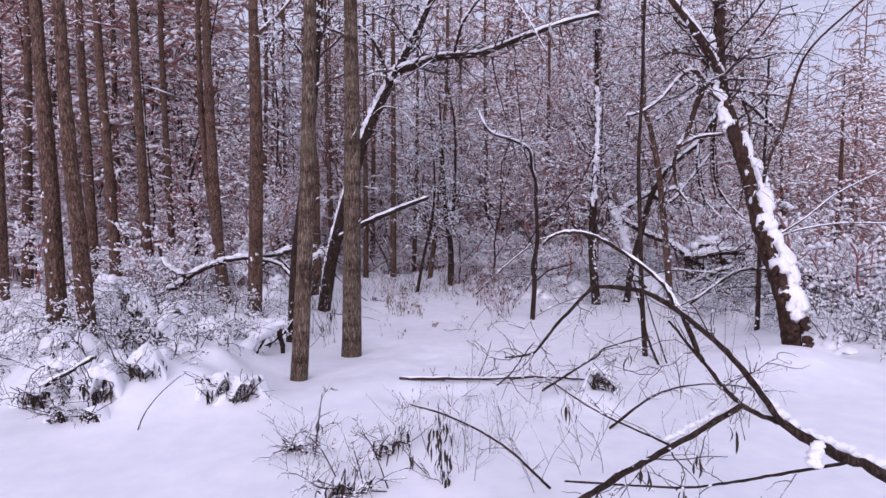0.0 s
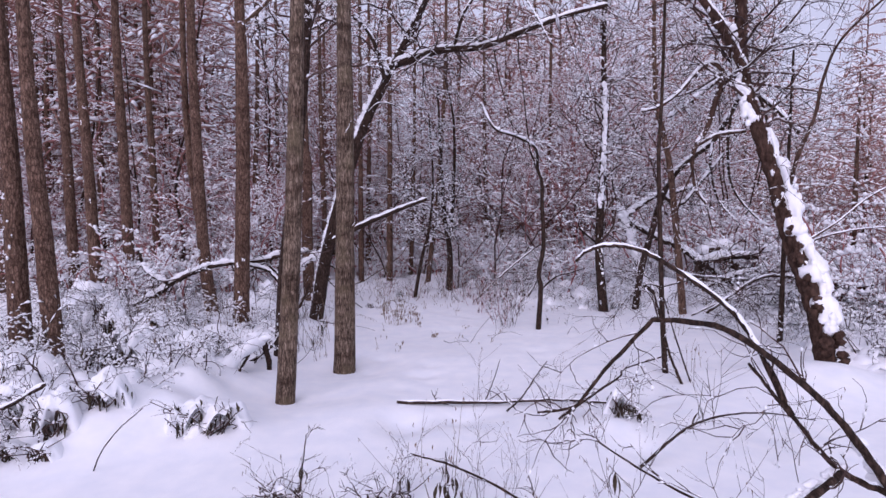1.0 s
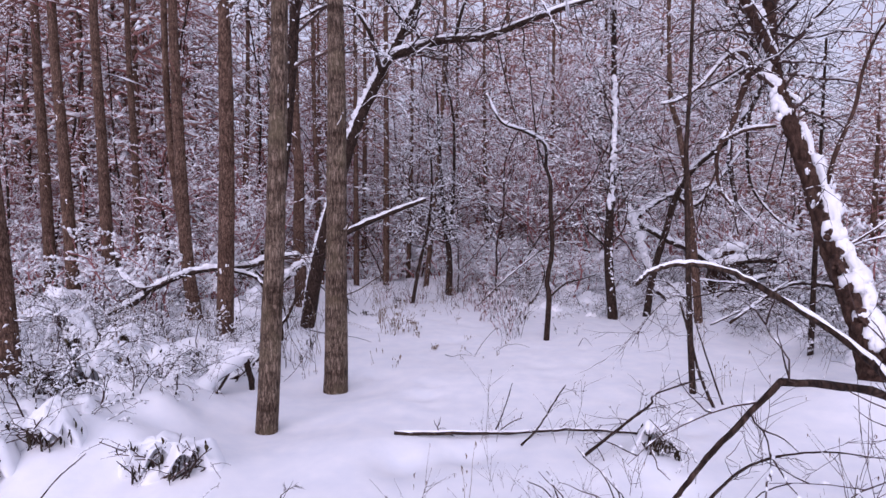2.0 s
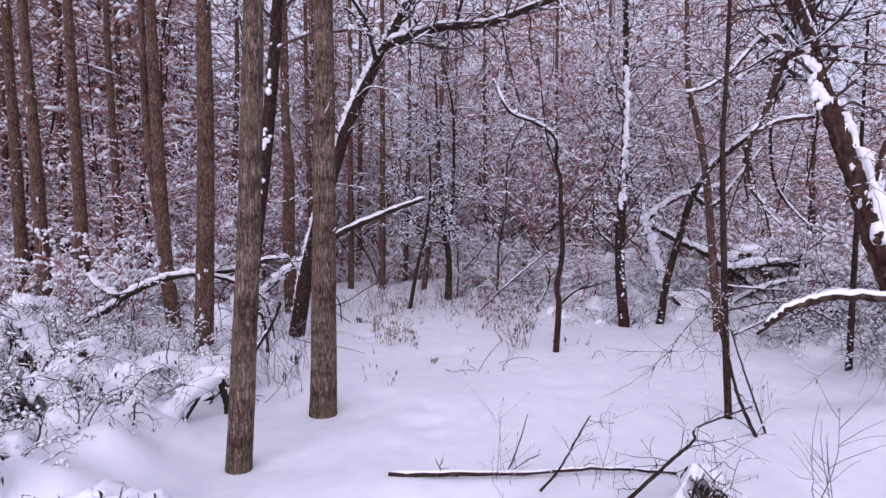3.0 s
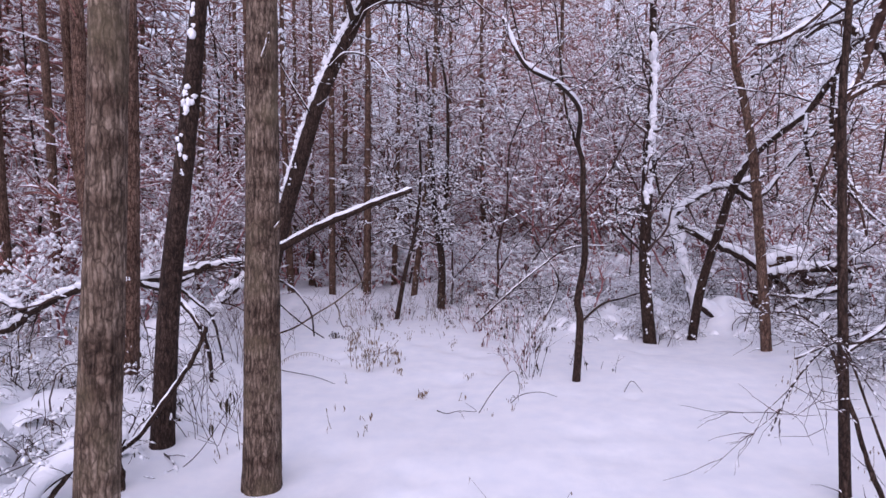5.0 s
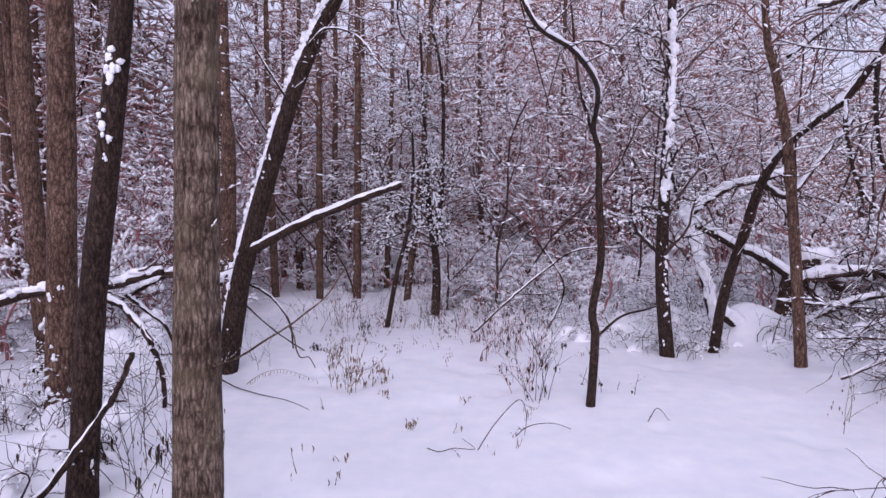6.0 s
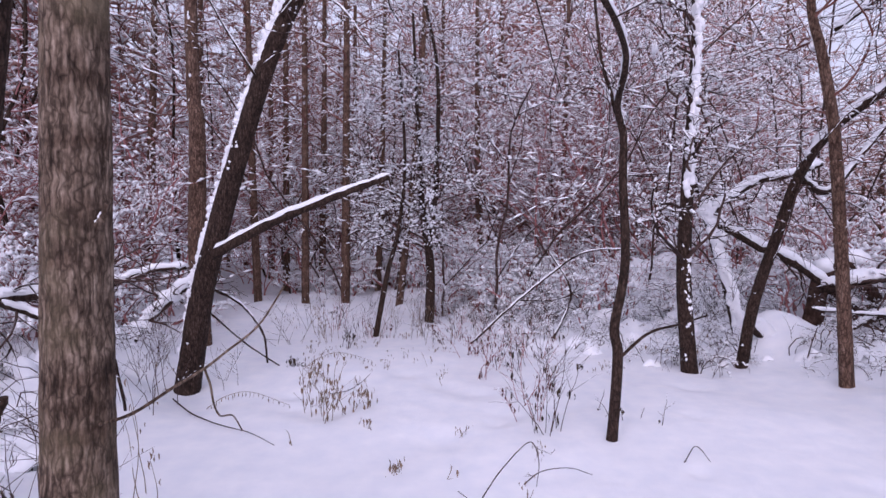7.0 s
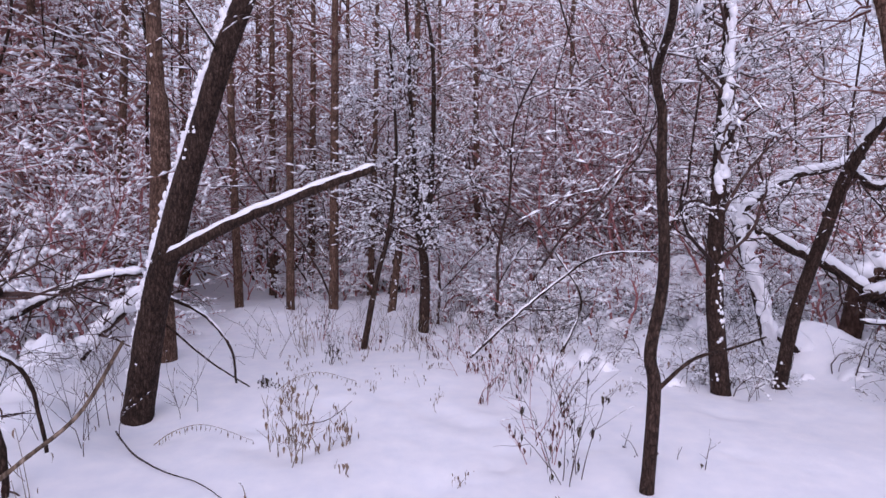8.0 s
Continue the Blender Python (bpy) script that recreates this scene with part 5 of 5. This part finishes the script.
branch("upright stalks hung with withered leaves", [([(0.0, 3.22, -0.03), (-0.01, 3.2, 0.25), (-0.03, 3.2, 0.55)], 0.004, 0.002, 0, 3, 0.15)], BARK_DARK, seed=125, name="stalk", category="dead plant",
       limp=[(-0.03, 3.2, 0.48), (0.0, 3.19, 0.42), (-0.02, 3.2, 0.34), (-0.05, 3.2, 0.40), (0.01, 3.2, 0.28), (-0.01, 3.19, 0.2), (0.03, 3.2, 0.24), (-0.03, 3.19, 0.27), (0.04, 3.21, 0.36), (0.02, 3.2, 0.14), (0.03, 3.19, 0.1), (-0.08, 3.2, 0.3)])

for k in range(20):
    rnd = random.Random(400 + k)
    x, y = rnd.uniform(4.4, 9.5), rnd.uniform(6.0, 14.0)
    if x > 0.85 * y + 1.5 or (x < 4.9 and 9.8 < y < 12):
        x = 5.0 + rnd.random() * 1.5
    bramble((x, y), 300 + 3 * k + 1, rnd.uniform(0.8, 1.3), "low brush almost buried under fresh snow", 0.15, 7, 0.022, 18)

for k, (x, y, s) in enumerate([(5.3, 7.6, 1.0), (6.2, 7.9, 1.1), (5.7, 8.7, 1.0), (6.8, 9.0, 1.2), (7.4, 9.9, 1.2), (6.4, 10.0, 1.0), (5.2, 6.9, 0.8), (7.9, 11.0, 1.2), (8.4, 10.2, 1.2), (5.0, 9.2, 0.9),
                                (1.7, 14.3, 1.1), (2.6, 13.7, 1.2), (3.4, 14.2, 1.2), (2.2, 15.2, 1.3), (4.3, 13.6, 1.1), (5.2, 14.3, 1.3), (3.2, 15.4, 1.3), (0.9, 14.9, 1.1)]):
    bramble((x, y), 340 + 3 * k + 1, s, "low brush almost buried under fresh snow", 0.2, 5, 0.022, 18)


def weed(seed, kind):
    """A dead stalk, or a bunch of them, at the origin."""
    rnd = random.Random(seed)
    ob = thing("weed", (0, 0, 0), {"stalks": "dry straw-coloured stalks with withered leaves", "twigs": "bare upright twigs poking out of the snow", "tuft": "small tuft of withered leaves in snow"}[kind], "dead plant", "dead weeds in the snow")
    leaves, snow = Geo(), Geo()
    for k in range({"stalks": 4, "twigs": 4, "tuft": 3}[kind]):
        stems = Geo()
        p = (rnd.gauss(0, 0.10), rnd.gauss(0, 0.10), -0.05)
        h = {"stalks": rnd.uniform(0.25, 0.75), "twigs": rnd.uniform(0.25, 0.9), "tuft": rnd.uniform(0.08, 0.25)}[kind]
        tips = []
        grow(stems, snow if kind != "tuft" else None, p, (rnd.gauss(0, 0.25), rnd.gauss(0, 0.25), 1), h, 0.0035, 1 if kind == "twigs" else 0, rnd, 0.18, 0.05, 4, 5, 0.006, 0.7, 0.5, tips)
        part("stalk", stems, TWIG_DARK if kind == "twigs" else STRAW, ob)
        if kind != "twigs":
            for q, d in tips + [((p[0] + rnd.gauss(0, 0.04), p[1] + rnd.gauss(0, 0.04), h * rnd.uniform(0.2, 0.9)), None) for _ in range(3)]:
                leaves.limp(q, rnd.uniform(0.025, 0.055), rnd.uniform(0.007, 0.015), rnd)
        elif rnd.random() < 0.75:
            for q, d in tips[:4]:
                leaves.limp(q, rnd.uniform(0.025, 0.05), rnd.uniform(0.006, 0.012), rnd)
    part("foliage", leaves, LEAF_DRY, ob, "shrivelled hanging leaves")
    part("snow", snow, SNOW_LOOSE, ob, "dusting of snow")
    return ob


def leafy_twigs(place, seed, stems, height, lean=0.3, leaves=5, mat=TWIG_DARK, leaf=LEAF_DARK, label="thin reddish-brown twigs hung with withered dark leaves", width=0.05):
    """Thin stems out of the snow, each with shrivelled leaves hanging from it."""
    rnd, rng = random.Random(seed), np.random.default_rng(seed)
    x, y = place
    ob = thing("weed", (x, y, gz(x, y)), label, "dead plant", "dead weeds in the snow")
    foliage, snow = Geo(), Geo()
    for k in range(stems):
        g, a, h = Geo(), rnd.uniform(0, 6.28), height * rnd.uniform(0.55, 1.05)
        px, py = x + rnd.gauss(0, width), y + rnd.gauss(0, width)
        q = sprout(g, snow, [(px, py, gz(px, py) - 0.04)], [(math.cos(a) * lean, math.sin(a) * lean * 0.6, 1)], [h], [0.0042], rng, (4,) if height > 0.4 else (1,), (8, 4), 0.2, 0.02, 0.1, 0.008, 0.4, 0.7, 0.0022)[0]
        part("stalk", g, mat, ob)
        for _ in range(leaves):
            i = rnd.randrange(2, 9)
            for _ in range(rnd.choice((1, 1, 2))):
                foliage.limp(q[i] + np.array([rnd.gauss(0, 0.03), rnd.gauss(0, 0.03), 0.0]), rnd.uniform(0.035, 0.085), rnd.uniform(0.012, 0.024), rnd)
    part("foliage", foliage, leaf, ob, "shrivelled hanging leaves")
    part("snow", snow, SNOW_LOOSE, ob, "dusting of snow")


LEAF_RED = leaf_material("dry_reddish_leaves", (0.06, 0.025, 0.022), (0.13, 0.055, 0.045), (0.10, 0.055, 0.035))
LEAF_PALE = leaf_material("pale_faded_leaves", (0.20, 0.14, 0.10), (0.30, 0.22, 0.16), (0.17, 0.14, 0.09))
for k, (x, y, n, h, lean) in enumerate([(1.07, 9.28, 7, 0.85, 0.3), (0.97, 9.5, 4, 0.6, 0.3), (0.95, 10.07, 3, 0.75, 0.5), (1.3, 10.5, 5, 0.8, 0.35), (0.94, 11.35, 6, 0.75, 0.4), (0.67, 11.87, 6, 0.6, 0.5), (1.17, 11.34, 5, 0.85, 0.35), (0.8, 10.8, 4, 0.6, 0.4),
                                        (1.5, 11.9, 4, 0.7, 0.4), (0.35, 12.6, 4, 0.5, 0.4), (0.6, 13.0, 5, 0.6, 0.4), (1.1, 12.8, 5, 0.7, 0.4), (-0.97, 12.39, 5, 0.5, 0.3), (-0.55, 13.1, 5, 0.5, 0.3), (-1.3, 13.8, 6, 0.6, 0.3), (1.9, 13.1, 5, 0.7, 0.4)]):
    leafy_twigs((x, y), 700 + k, n, h, lean, 4, TWIG if k % 3 else TWIG_DARK, LEAF_RED if k % 2 else LEAF_DARK, width=0.09 if y > 10.6 else 0.05)
for k, (x, y, n, h, many) in enumerate([(-0.76, 9.65, 4, 0.75, 8), (-0.9, 9.9, 3, 0.5, 4), (-0.57, 9.86, 2, 0.35, 5), (-0.43, 9.95, 3, 0.28, 7), (-0.43, 9.49, 2, 0.16, 4), (-0.76, 9.18, 1, 0.3, 1), (-1.1, 10.6, 3, 0.5, 6), (-0.13, 8.73, 3, 0.16, 6), (0.21, 8.6, 1, 0.22, 2)]):
    leafy_twigs((x, y), 730 + k, n, h, 0.25, many, STRAW, LEAF_PALE, "dry stalks hung with pale faded leaves", 0.04)
leafy_twigs((-1.38, 11.39), 745, 5, 0.14, 0.5, 9, TWIG_DARK, LEAF_DARK, "low tuft of dark leaves in snow", 0.05)
for k, (x, y, h) in enumerate([(1.66, 9.6, 0.36), (1.72, 9.5, 0.3), (1.9, 9.55, 0.16), (2.0, 9.38, 0.42), (1.6, 9.75, 0.3)]):
    leafy_twigs((x, y), 750 + k, 1, h, 0.15, 1, TWIG_DARK, LEAF_DARK, "single bare stalk in open snow", 0.01)
for k, pts in enumerate([[(-2.32, 10.32, 0.03), (-1.93, 9.82, 0.02), (-1.55, 9.46, 0.03), (-1.29, 9.33, 0.02), (-1.05, 9.14, 0.0)], [(0.38, 8.22, 0.0), (0.51, 8.22, 0.2), (0.68, 8.22, 0.37), (0.74, 8.22, 0.26), (0.73, 8.22, 0.1)],
                         [(0.7, 8.45, 0.0), (0.81, 8.45, 0.08), (0.99, 8.45, 0.1), (1.14, 8.45, 0.05)], [(1.86, 8.69, 0.0), (1.94, 8.69, 0.11), (2.06, 8.69, -0.02)], [(0.0, 8.14, 0.06), (0.09, 8.14, 0.03), (0.2, 8.14, 0.05), (0.35, 8.14, 0.04), (0.26, 8.2, 0.1)],
                         [(-0.84, 10.32, 0.0), (-0.66, 10.32, 0.04), (-0.54, 10.32, 0.11), (-0.44, 10.32, 0.2)], [(-1.86, 7.2, -0.05), (-1.7, 7.3, 0.1), (-1.5, 7.3, 0.42), (-1.46, 7.3, 0.47)]]):
    branch("thin bent twig fallen on the snow", [([(x, y, z + gz(x, y)) for x, y, z in pts], 0.004 if k else 0.007, 0.002, 0, 1 if k else 0, 0.12)], BARK_DARK, seed=760 + k, name="stalk", category="dead plant", limp=[(-1.5, 7.29, 0.40), (-1.47, 7.3, 0.47), (-1.52, 7.3, 0.44), (-1.6, 7.28, 0.25)] if k == 6 else ())


def fern(place, turn, seed):
    """A bowed dead frond with its leaflets hanging."""
    rnd = random.Random(seed)
    x, y = place
    ob = thing("fern", (x, y, gz(x, y)), "bowed dry fern frond with hanging leaflets", "fern")
    stem, leaves = Geo(), Geo()
    a = math.radians(turn)
    q = spline([(x + math.cos(a) * d, y + math.sin(a) * d, gz(x, y) + h) for d, h in ((0, -0.02), (0.2, 0.12), (0.45, 0.17), (0.8, 0.06))], 24)
    stem.tube(q, np.linspace(0.0035, 0.0015, 24), 4)
    for i in range(3, 24):
        leaves.leaf(q[i], (rnd.gauss(0, 0.15), rnd.gauss(0, 0.15), -1), rnd.uniform(0.03, 0.06), 0.012, rnd)
    part("stem", stem, STRAW, ob)
    part("foliage", leaves, LEAF_DRY, ob)


fern((-1.95, 10.1), -5, 560)
fern((-1.3, 11.2), 10, 561)


def scatter(makers, places, spin, smin=0.8, smax=1.2, tilt=4):
    """Sets out copies of the given things; the first of each stands at its own place."""
    used = set()
    for x, y in places:
        k = len(used) if len(used) < len(makers) else spin.randrange(len(makers))
        s = spin.uniform(smin, smax)
        m = pose(x, y, gz(x, y), spin.uniform(-tilt, tilt), spin.uniform(-tilt, tilt), spin.uniform(0, 360)) @ Matrix.Diagonal((s, s, s * spin.uniform(0.9, 1.1), 1))
        if k not in used:
            used.add(k)
            makers[k].matrix_basis = m
        else:
            made = copy_thing(makers[k], Matrix.Identity(4))
            made.matrix_basis = m


spin = random.Random(7)
STALKS, TWIGS, TUFTS = [weed(500 + k, "stalks") for k in range(4)], [weed(510 + k, "twigs") for k in range(5)], [weed(520 + k, "tuft") for k in range(4)]
scatter(STALKS, [(2.9, 6.7), (3.5, 8.6), (-1.75, 7.9), (-1.6, 8.3), (-2.5, 6.9), (-3.4, 8.5), (-2.9, 7.8), (-3.8, 7.6), (-4.3, 9.3), (5.2, 9.8), (5.6, 10.2)]
        + [(spin.uniform(-1.6, 1.4), spin.uniform(12.4, 14.5)) for _ in range(12)], spin)
scatter(TWIGS, [(3.2, 11.5), (3.4, 11.0),
                (2.4, 4.2), (2.2, 5.0), (1.7, 3.7), (1.0, 3.6), (-1.7, 8.0), (-1.9, 7.7), (-1.65, 7.6), (-2.1, 8.2), (-2.3, 9.9), (-2.0, 10.9), (-2.6, 10.4), (-2.9, 11.0)]
        + [(spin.uniform(-2.0, 3.4), spin.uniform(12.6, 15.5)) for _ in range(22)] + [(spin.uniform(4.2, 8.5), spin.uniform(6.0, 13.0)) for _ in range(24)] + [(spin.uniform(-7.0, -2.4), spin.uniform(5.0, 12.0)) for _ in range(26)], spin, 0.7, 1.2)
scatter([weed(530 + k, "twigs") for k in range(4)], [(-0.62, 3.3), (-0.8, 3.35), (0.15, 3.6), (0.3, 4.6), (-0.2, 3.4), (0.1, 3.3), (0.35, 3.7), (-0.95, 3.5), (0.5, 4.1), (0.75, 4.4), (-0.3, 3.9), (0.25, 5.4), (1.1, 4.6), (0.9, 5.3), (0.6, 3.3)], random.Random(9), 0.4, 0.65)
scatter([weed(540 + k, "stalks") for k in range(3)], [(-0.05, 4.05), (0.0, 3.55), (-0.7, 3.2)], random.Random(10), 0.6, 0.8)
scatter(TUFTS, [(0.35, 9.3), (-0.7, 10.4), (0.3, 10.9), (0.6, 8.2), (-1.0, 10.6), (-1.1, 11.0), (-1.55, 7.5), (-0.6, 7.9), (0.9, 8.9)] + [(spin.uniform(-1.5, 2.5), spin.uniform(11.0, 13.0)) for _ in range(16)], spin, 0.8, 1.3)


# ---- the thicket and the woods behind ----
def shrub(seed, height, stems, label="dense twiggy shrub dusted with snow", amount=0.026, kids=(10, 7), cover=0.85, droop=0.1, mat=None, girth=(0.014, 0.030)):
    rnd, rng = random.Random(seed), np.random.default_rng(seed)
    ob = thing("shrub", (0, 0, 0), label, "shrub", "twiggy thicket")
    for k in range(stems):
        wood, snow = Geo(), Geo()
        a = rnd.uniform(0, 2 * math.pi)
        lean = rnd.uniform(0.1, 0.45)
        p = (rnd.gauss(0, 0.25), rnd.gauss(0, 0.25), -0.15)
        sprout(wood, snow, [p], [(math.cos(a) * lean, math.sin(a) * lean, 1)], [height * rnd.uniform(0.65, 1.05)], [rnd.uniform(*girth)], rng, kids, (10, 7, 4), 0.36, 0.06, droop, amount, cover, 0.95, 0.004)
        stem = part("stem", wood, mat or TWIG, ob)
        part("snow", snow, SNOW_LOOSE, stem, "snow lying on every twig")
    return ob


def young_tree(seed, height, label="thin bare young tree with snowy twigs"):
    rnd, rng = random.Random(seed), np.random.default_rng(seed)
    ob = thing("young_tree", (0, 0, 0), label, "tree", "young trees in the thicket")
    trunk, wood, snow = Geo(), Geo(), Geo()
    way, sway = np.zeros(3), []
    for k in range(8):
        sway.append(way + np.array([0, 0, height * k / 7 - 0.2]))
        way = way + np.array([rnd.gauss(0, 0.13), rnd.gauss(0, 0.13), 0])
    c = spline(sway, 40)
    r = np.linspace(0.036, 0.006, 40)
    trunk.tube(c, r, 7)
    n = 44
    pick = [rnd.randrange(5, 39) for _ in range(n)]
    turn = rng.uniform(0, 2 * math.pi, n)
    ways = np.stack([np.cos(turn), np.sin(turn), rng.uniform(-0.1, 0.9, n)], 1)
    sprout(wood, snow, c[pick], ways, rng.uniform(0.6, 1.6, n) * (1.2 - 0.02 * np.array(pick)), np.maximum(0.005, r[pick] * 0.4), rng, (8,), (7, 5), 0.42, 0.03, 0.16, 0.022, 0.75, 0.85, 0.0038)
    part("trunk", trunk, BARK_DARK, ob)
    part("crown", wood, TWIG, ob, "fine reddish-brown twigs")
    part("snow", snow, SNOW_LOOSE, ob, "snow lying on every twig")
    return ob


def conifer(seed, height, spread, boughs=60, kids=6, cover=0.75, amount=0.06, thin=0.026):
    rng = np.random.default_rng(seed)
    ob = thing("conifer", (0, 0, 0), "tall conifer with drooping snow-laden boughs", "tree", "snowy conifers")
    trunk, needles, snow = Geo(), Geo(), Geo()
    c = spline([(0, 0, -0.2), (0.05, 0, height * 0.5), (0, 0.05, height)], 20)
    trunk.tube(c, np.linspace(0.085, 0.012, 20), 8)
    h = 0.06 + 0.92 * (np.arange(boughs) + rng.random(boughs)) / boughs
    turn = np.arange(boughs) * 2.4 + rng.uniform(-0.5, 0.5, boughs)
    starts = np.stack([np.interp(h, np.linspace(0, 1, 20), c[:, k]) for k in range(3)], 1)
    ways = np.stack([np.cos(turn), np.sin(turn), rng.uniform(-0.1, 0.35, boughs)], 1)
    reach = spread * (1.12 - h) * rng.uniform(0.55, 1.15, boughs) + 0.35
    sprout(needles, snow, starts, ways, reach, np.full(boughs, thin * 1.3), rng, (kids,), (5, 3), 0.34, 0.0, 0.22, amount, cover, 0.8, thin)
    part("trunk", trunk, BARK_BROWN, ob)
    part("foliage", needles, NEEDLE, ob, "dull brownish needles on drooping boughs")
    part("snow", snow, SNOW_LOOSE, ob, "white snow lying on the boughs")
    return ob


def spaced(count, spin, box, gap, keep):
    """Places at random in a box, no nearer to one another than gap."""
    got, tries = [], 0
    while len(got) < count and tries < 20000:
        tries += 1
        x, y = spin.uniform(box[0], box[1]), spin.uniform(box[2], box[3])
        if keep(x, y) and all((x - a) ** 2 + (y - b) ** 2 > gap * gap for a, b in got):
            got.append((x, y))
    return got


def thick(x, y):
    """Where the thicket grows: round the clearing, not in it."""
    if abs(x) > 0.86 * y + 2:
        return False
    if -3.4 < x < 0.0:
        return y > 18.5
    if -3.4 < x < 2.0:
        return y > 17.2
    if x >= 2.0:
        return y > 16.6 - 0.12 * (x - 2)
    return y > 12.5 + 0.15 * (x + 3)


SHRUBS = [shrub(600 + k, h, n) for k, (h, n) in enumerate([(3.4, 5), (4.2, 5), (2.6, 6), (5.0, 5), (3.8, 5), (4.6, 4)])]
scatter(SHRUBS, spaced(44, random.Random(31), (-17, 17, 12, 21), 0.9, thick), random.Random(32), 0.8, 1.25, 6)
# young growth on the open side, bowed under snow
LOW = [shrub(660 + k, h, 5, "low brush bowed under thick snow", 0.04, (7, 5), 0.95, 0.25) for k, h in enumerate([1.3, 1.7, 1.0])]
scatter(LOW, spaced(40, random.Random(38), (1.2, 14, 10, 17), 0.65, lambda x, y: x < 0.85 * y + 1 and (y > 14.2 - 0.2 * x if x < 7 else y > 9.5)) + spaced(24, random.Random(42), (5.2, 12, 7.8, 14), 0.8, lambda x, y: x < 0.85 * y + 0.5 and not (x < 6.5 and 9 < y < 13)) + spaced(34, random.Random(43), (-3.0, 3.4, 15.2, 20), 0.75, lambda x, y: x > 0.5 or y > 18) + spaced(14, random.Random(39), (-9, -4.0, 9.5, 14), 0.7, lambda x, y: y > 8 - 0.5 * x), random.Random(40), 0.8, 1.2, 8)
YOUNG = [young_tree(620 + k, h) for k, h in enumerate([8.0, 9.5, 7.0, 10.5])]
scatter(YOUNG, spaced(28, random.Random(33), (-18, 18, 14, 25), 1.0, lambda x, y: thick(x, y - 1) and x < 0.5) + spaced(13, random.Random(46), (-17, -5.5, 13, 21), 1.3, lambda x, y: x > -0.9 * y), random.Random(34), 0.8, 1.2, 5)
STEMS = [shrub(680 + k, h, 1, "thin wavy dark stem of a young tree", 0.024, (9, 5), 0.7, 0.02, TWIG_DARK, (0.022, 0.034)) for k, h in enumerate([4.5, 6.0, 7.5, 9.0])]
scatter(STEMS, spaced(46, random.Random(52), (-4.0, 9.0, 14.6, 21), 0.55, lambda x, y: x > 0.4 or y > 16.6), random.Random(53), 0.85, 1.15, 5)
TALL = [shrub(670 + k, h, 4, "tall many-stemmed bush with snow on its twigs", 0.028, (12, 8)) for k, h in enumerate([7.0, 8.5, 10.0])]
scatter(TALL, spaced(18, random.Random(47), (-4.5, 13, 17, 25), 1.3, lambda x, y: x < 0.5 * y and (x > 0 or y > 19)), random.Random(48), 0.9, 1.2, 5)
CONIFERS = [conifer(640 + k, h, s) for k, (h, s) in enumerate([(16, 2.7), (13, 2.4), (18, 3.0)])]


def open_sky(x, y):
    """A gap in the tall growth through which the sky shows."""
    return y < 31 and 0.56 < x / y < 0.9


scatter(CONIFERS, spaced(42, random.Random(35), (-34, 34, 21, 44), 1.9, lambda x, y: abs(x) < 0.9 * y + 2 and not open_sky(x, y))
        + spaced(16, random.Random(41), (-8, 13, 23, 36), 1.6, lambda x, y: not open_sky(x, y)) + spaced(7, random.Random(49), (-14, -4, 21, 28), 1.6, lambda x, y: True) + spaced(28, random.Random(37), (-24, -5, 15, 27), 1.5, lambda x, y: -0.95 * y - 1 < x < -0.42 * y), random.Random(36), 0.85, 1.3, 2)


SMALL = [conifer(650 + k, h, s, 60, 9, 0.7, 0.04, 0.012) for k, (h, s) in enumerate([(5.5, 1.9), (6.5, 2.1)])]
scatter(SMALL, spaced(11, random.Random(44), (9, 19, 12, 22), 1.9, lambda x, y: 0.6 * y < x < 0.9 * y + 1), random.Random(45), 0.8, 1.1, 3)


def far_woods():
    rnd = random.Random(51)
    wood, snow = Geo(), Geo()
    for k in range(310):
        a = math.radians(rnd.uniform(-62, 62)) if k < 240 else math.radians(rnd.uniform(62, 298))
        d = rnd.uniform(46, 85) if k < 240 else rnd.uniform(40, 90)
        x, y = d * math.sin(a), 3 + d * math.cos(a)
        z, h = gz(x, y) - 0.3, rnd.uniform(7, 13)
        wood.tube([(x, y, z), (x, y, z + h)], (0.14, 0.03), 5, False)
        for j in range(24):
            s, b = rnd.uniform(0.06, 1), rnd.uniform(0, 2 * math.pi)
            reach = 2.4 * (1.1 - s) * rnd.uniform(0.6, 1.1) + 0.3
            p = np.array([x, y, z + h * s])
            q = np.array([p, p + np.array([math.cos(b) * reach * 0.6, math.sin(b) * reach * 0.6, 0.05]), p + np.array([math.cos(b) * reach, math.sin(b) * reach, -0.35 * reach])])
            wood.tube(q, (0.06, 0.2, 0.03), 3, False)
            if rnd.random() < 0.65:
                snow.tube(q + np.array([0, 0, 0.11]), (0.03, 0.14, 0.03), 3, False)
    ob = thing("far_woods", (0, 60, 0), "distant snow-dusted woods closing the view", "woods", kind="stuff")
    part("trees", wood, NEEDLE, ob)
    part("snow", snow, SNOW_LOOSE, ob)


far_woods()
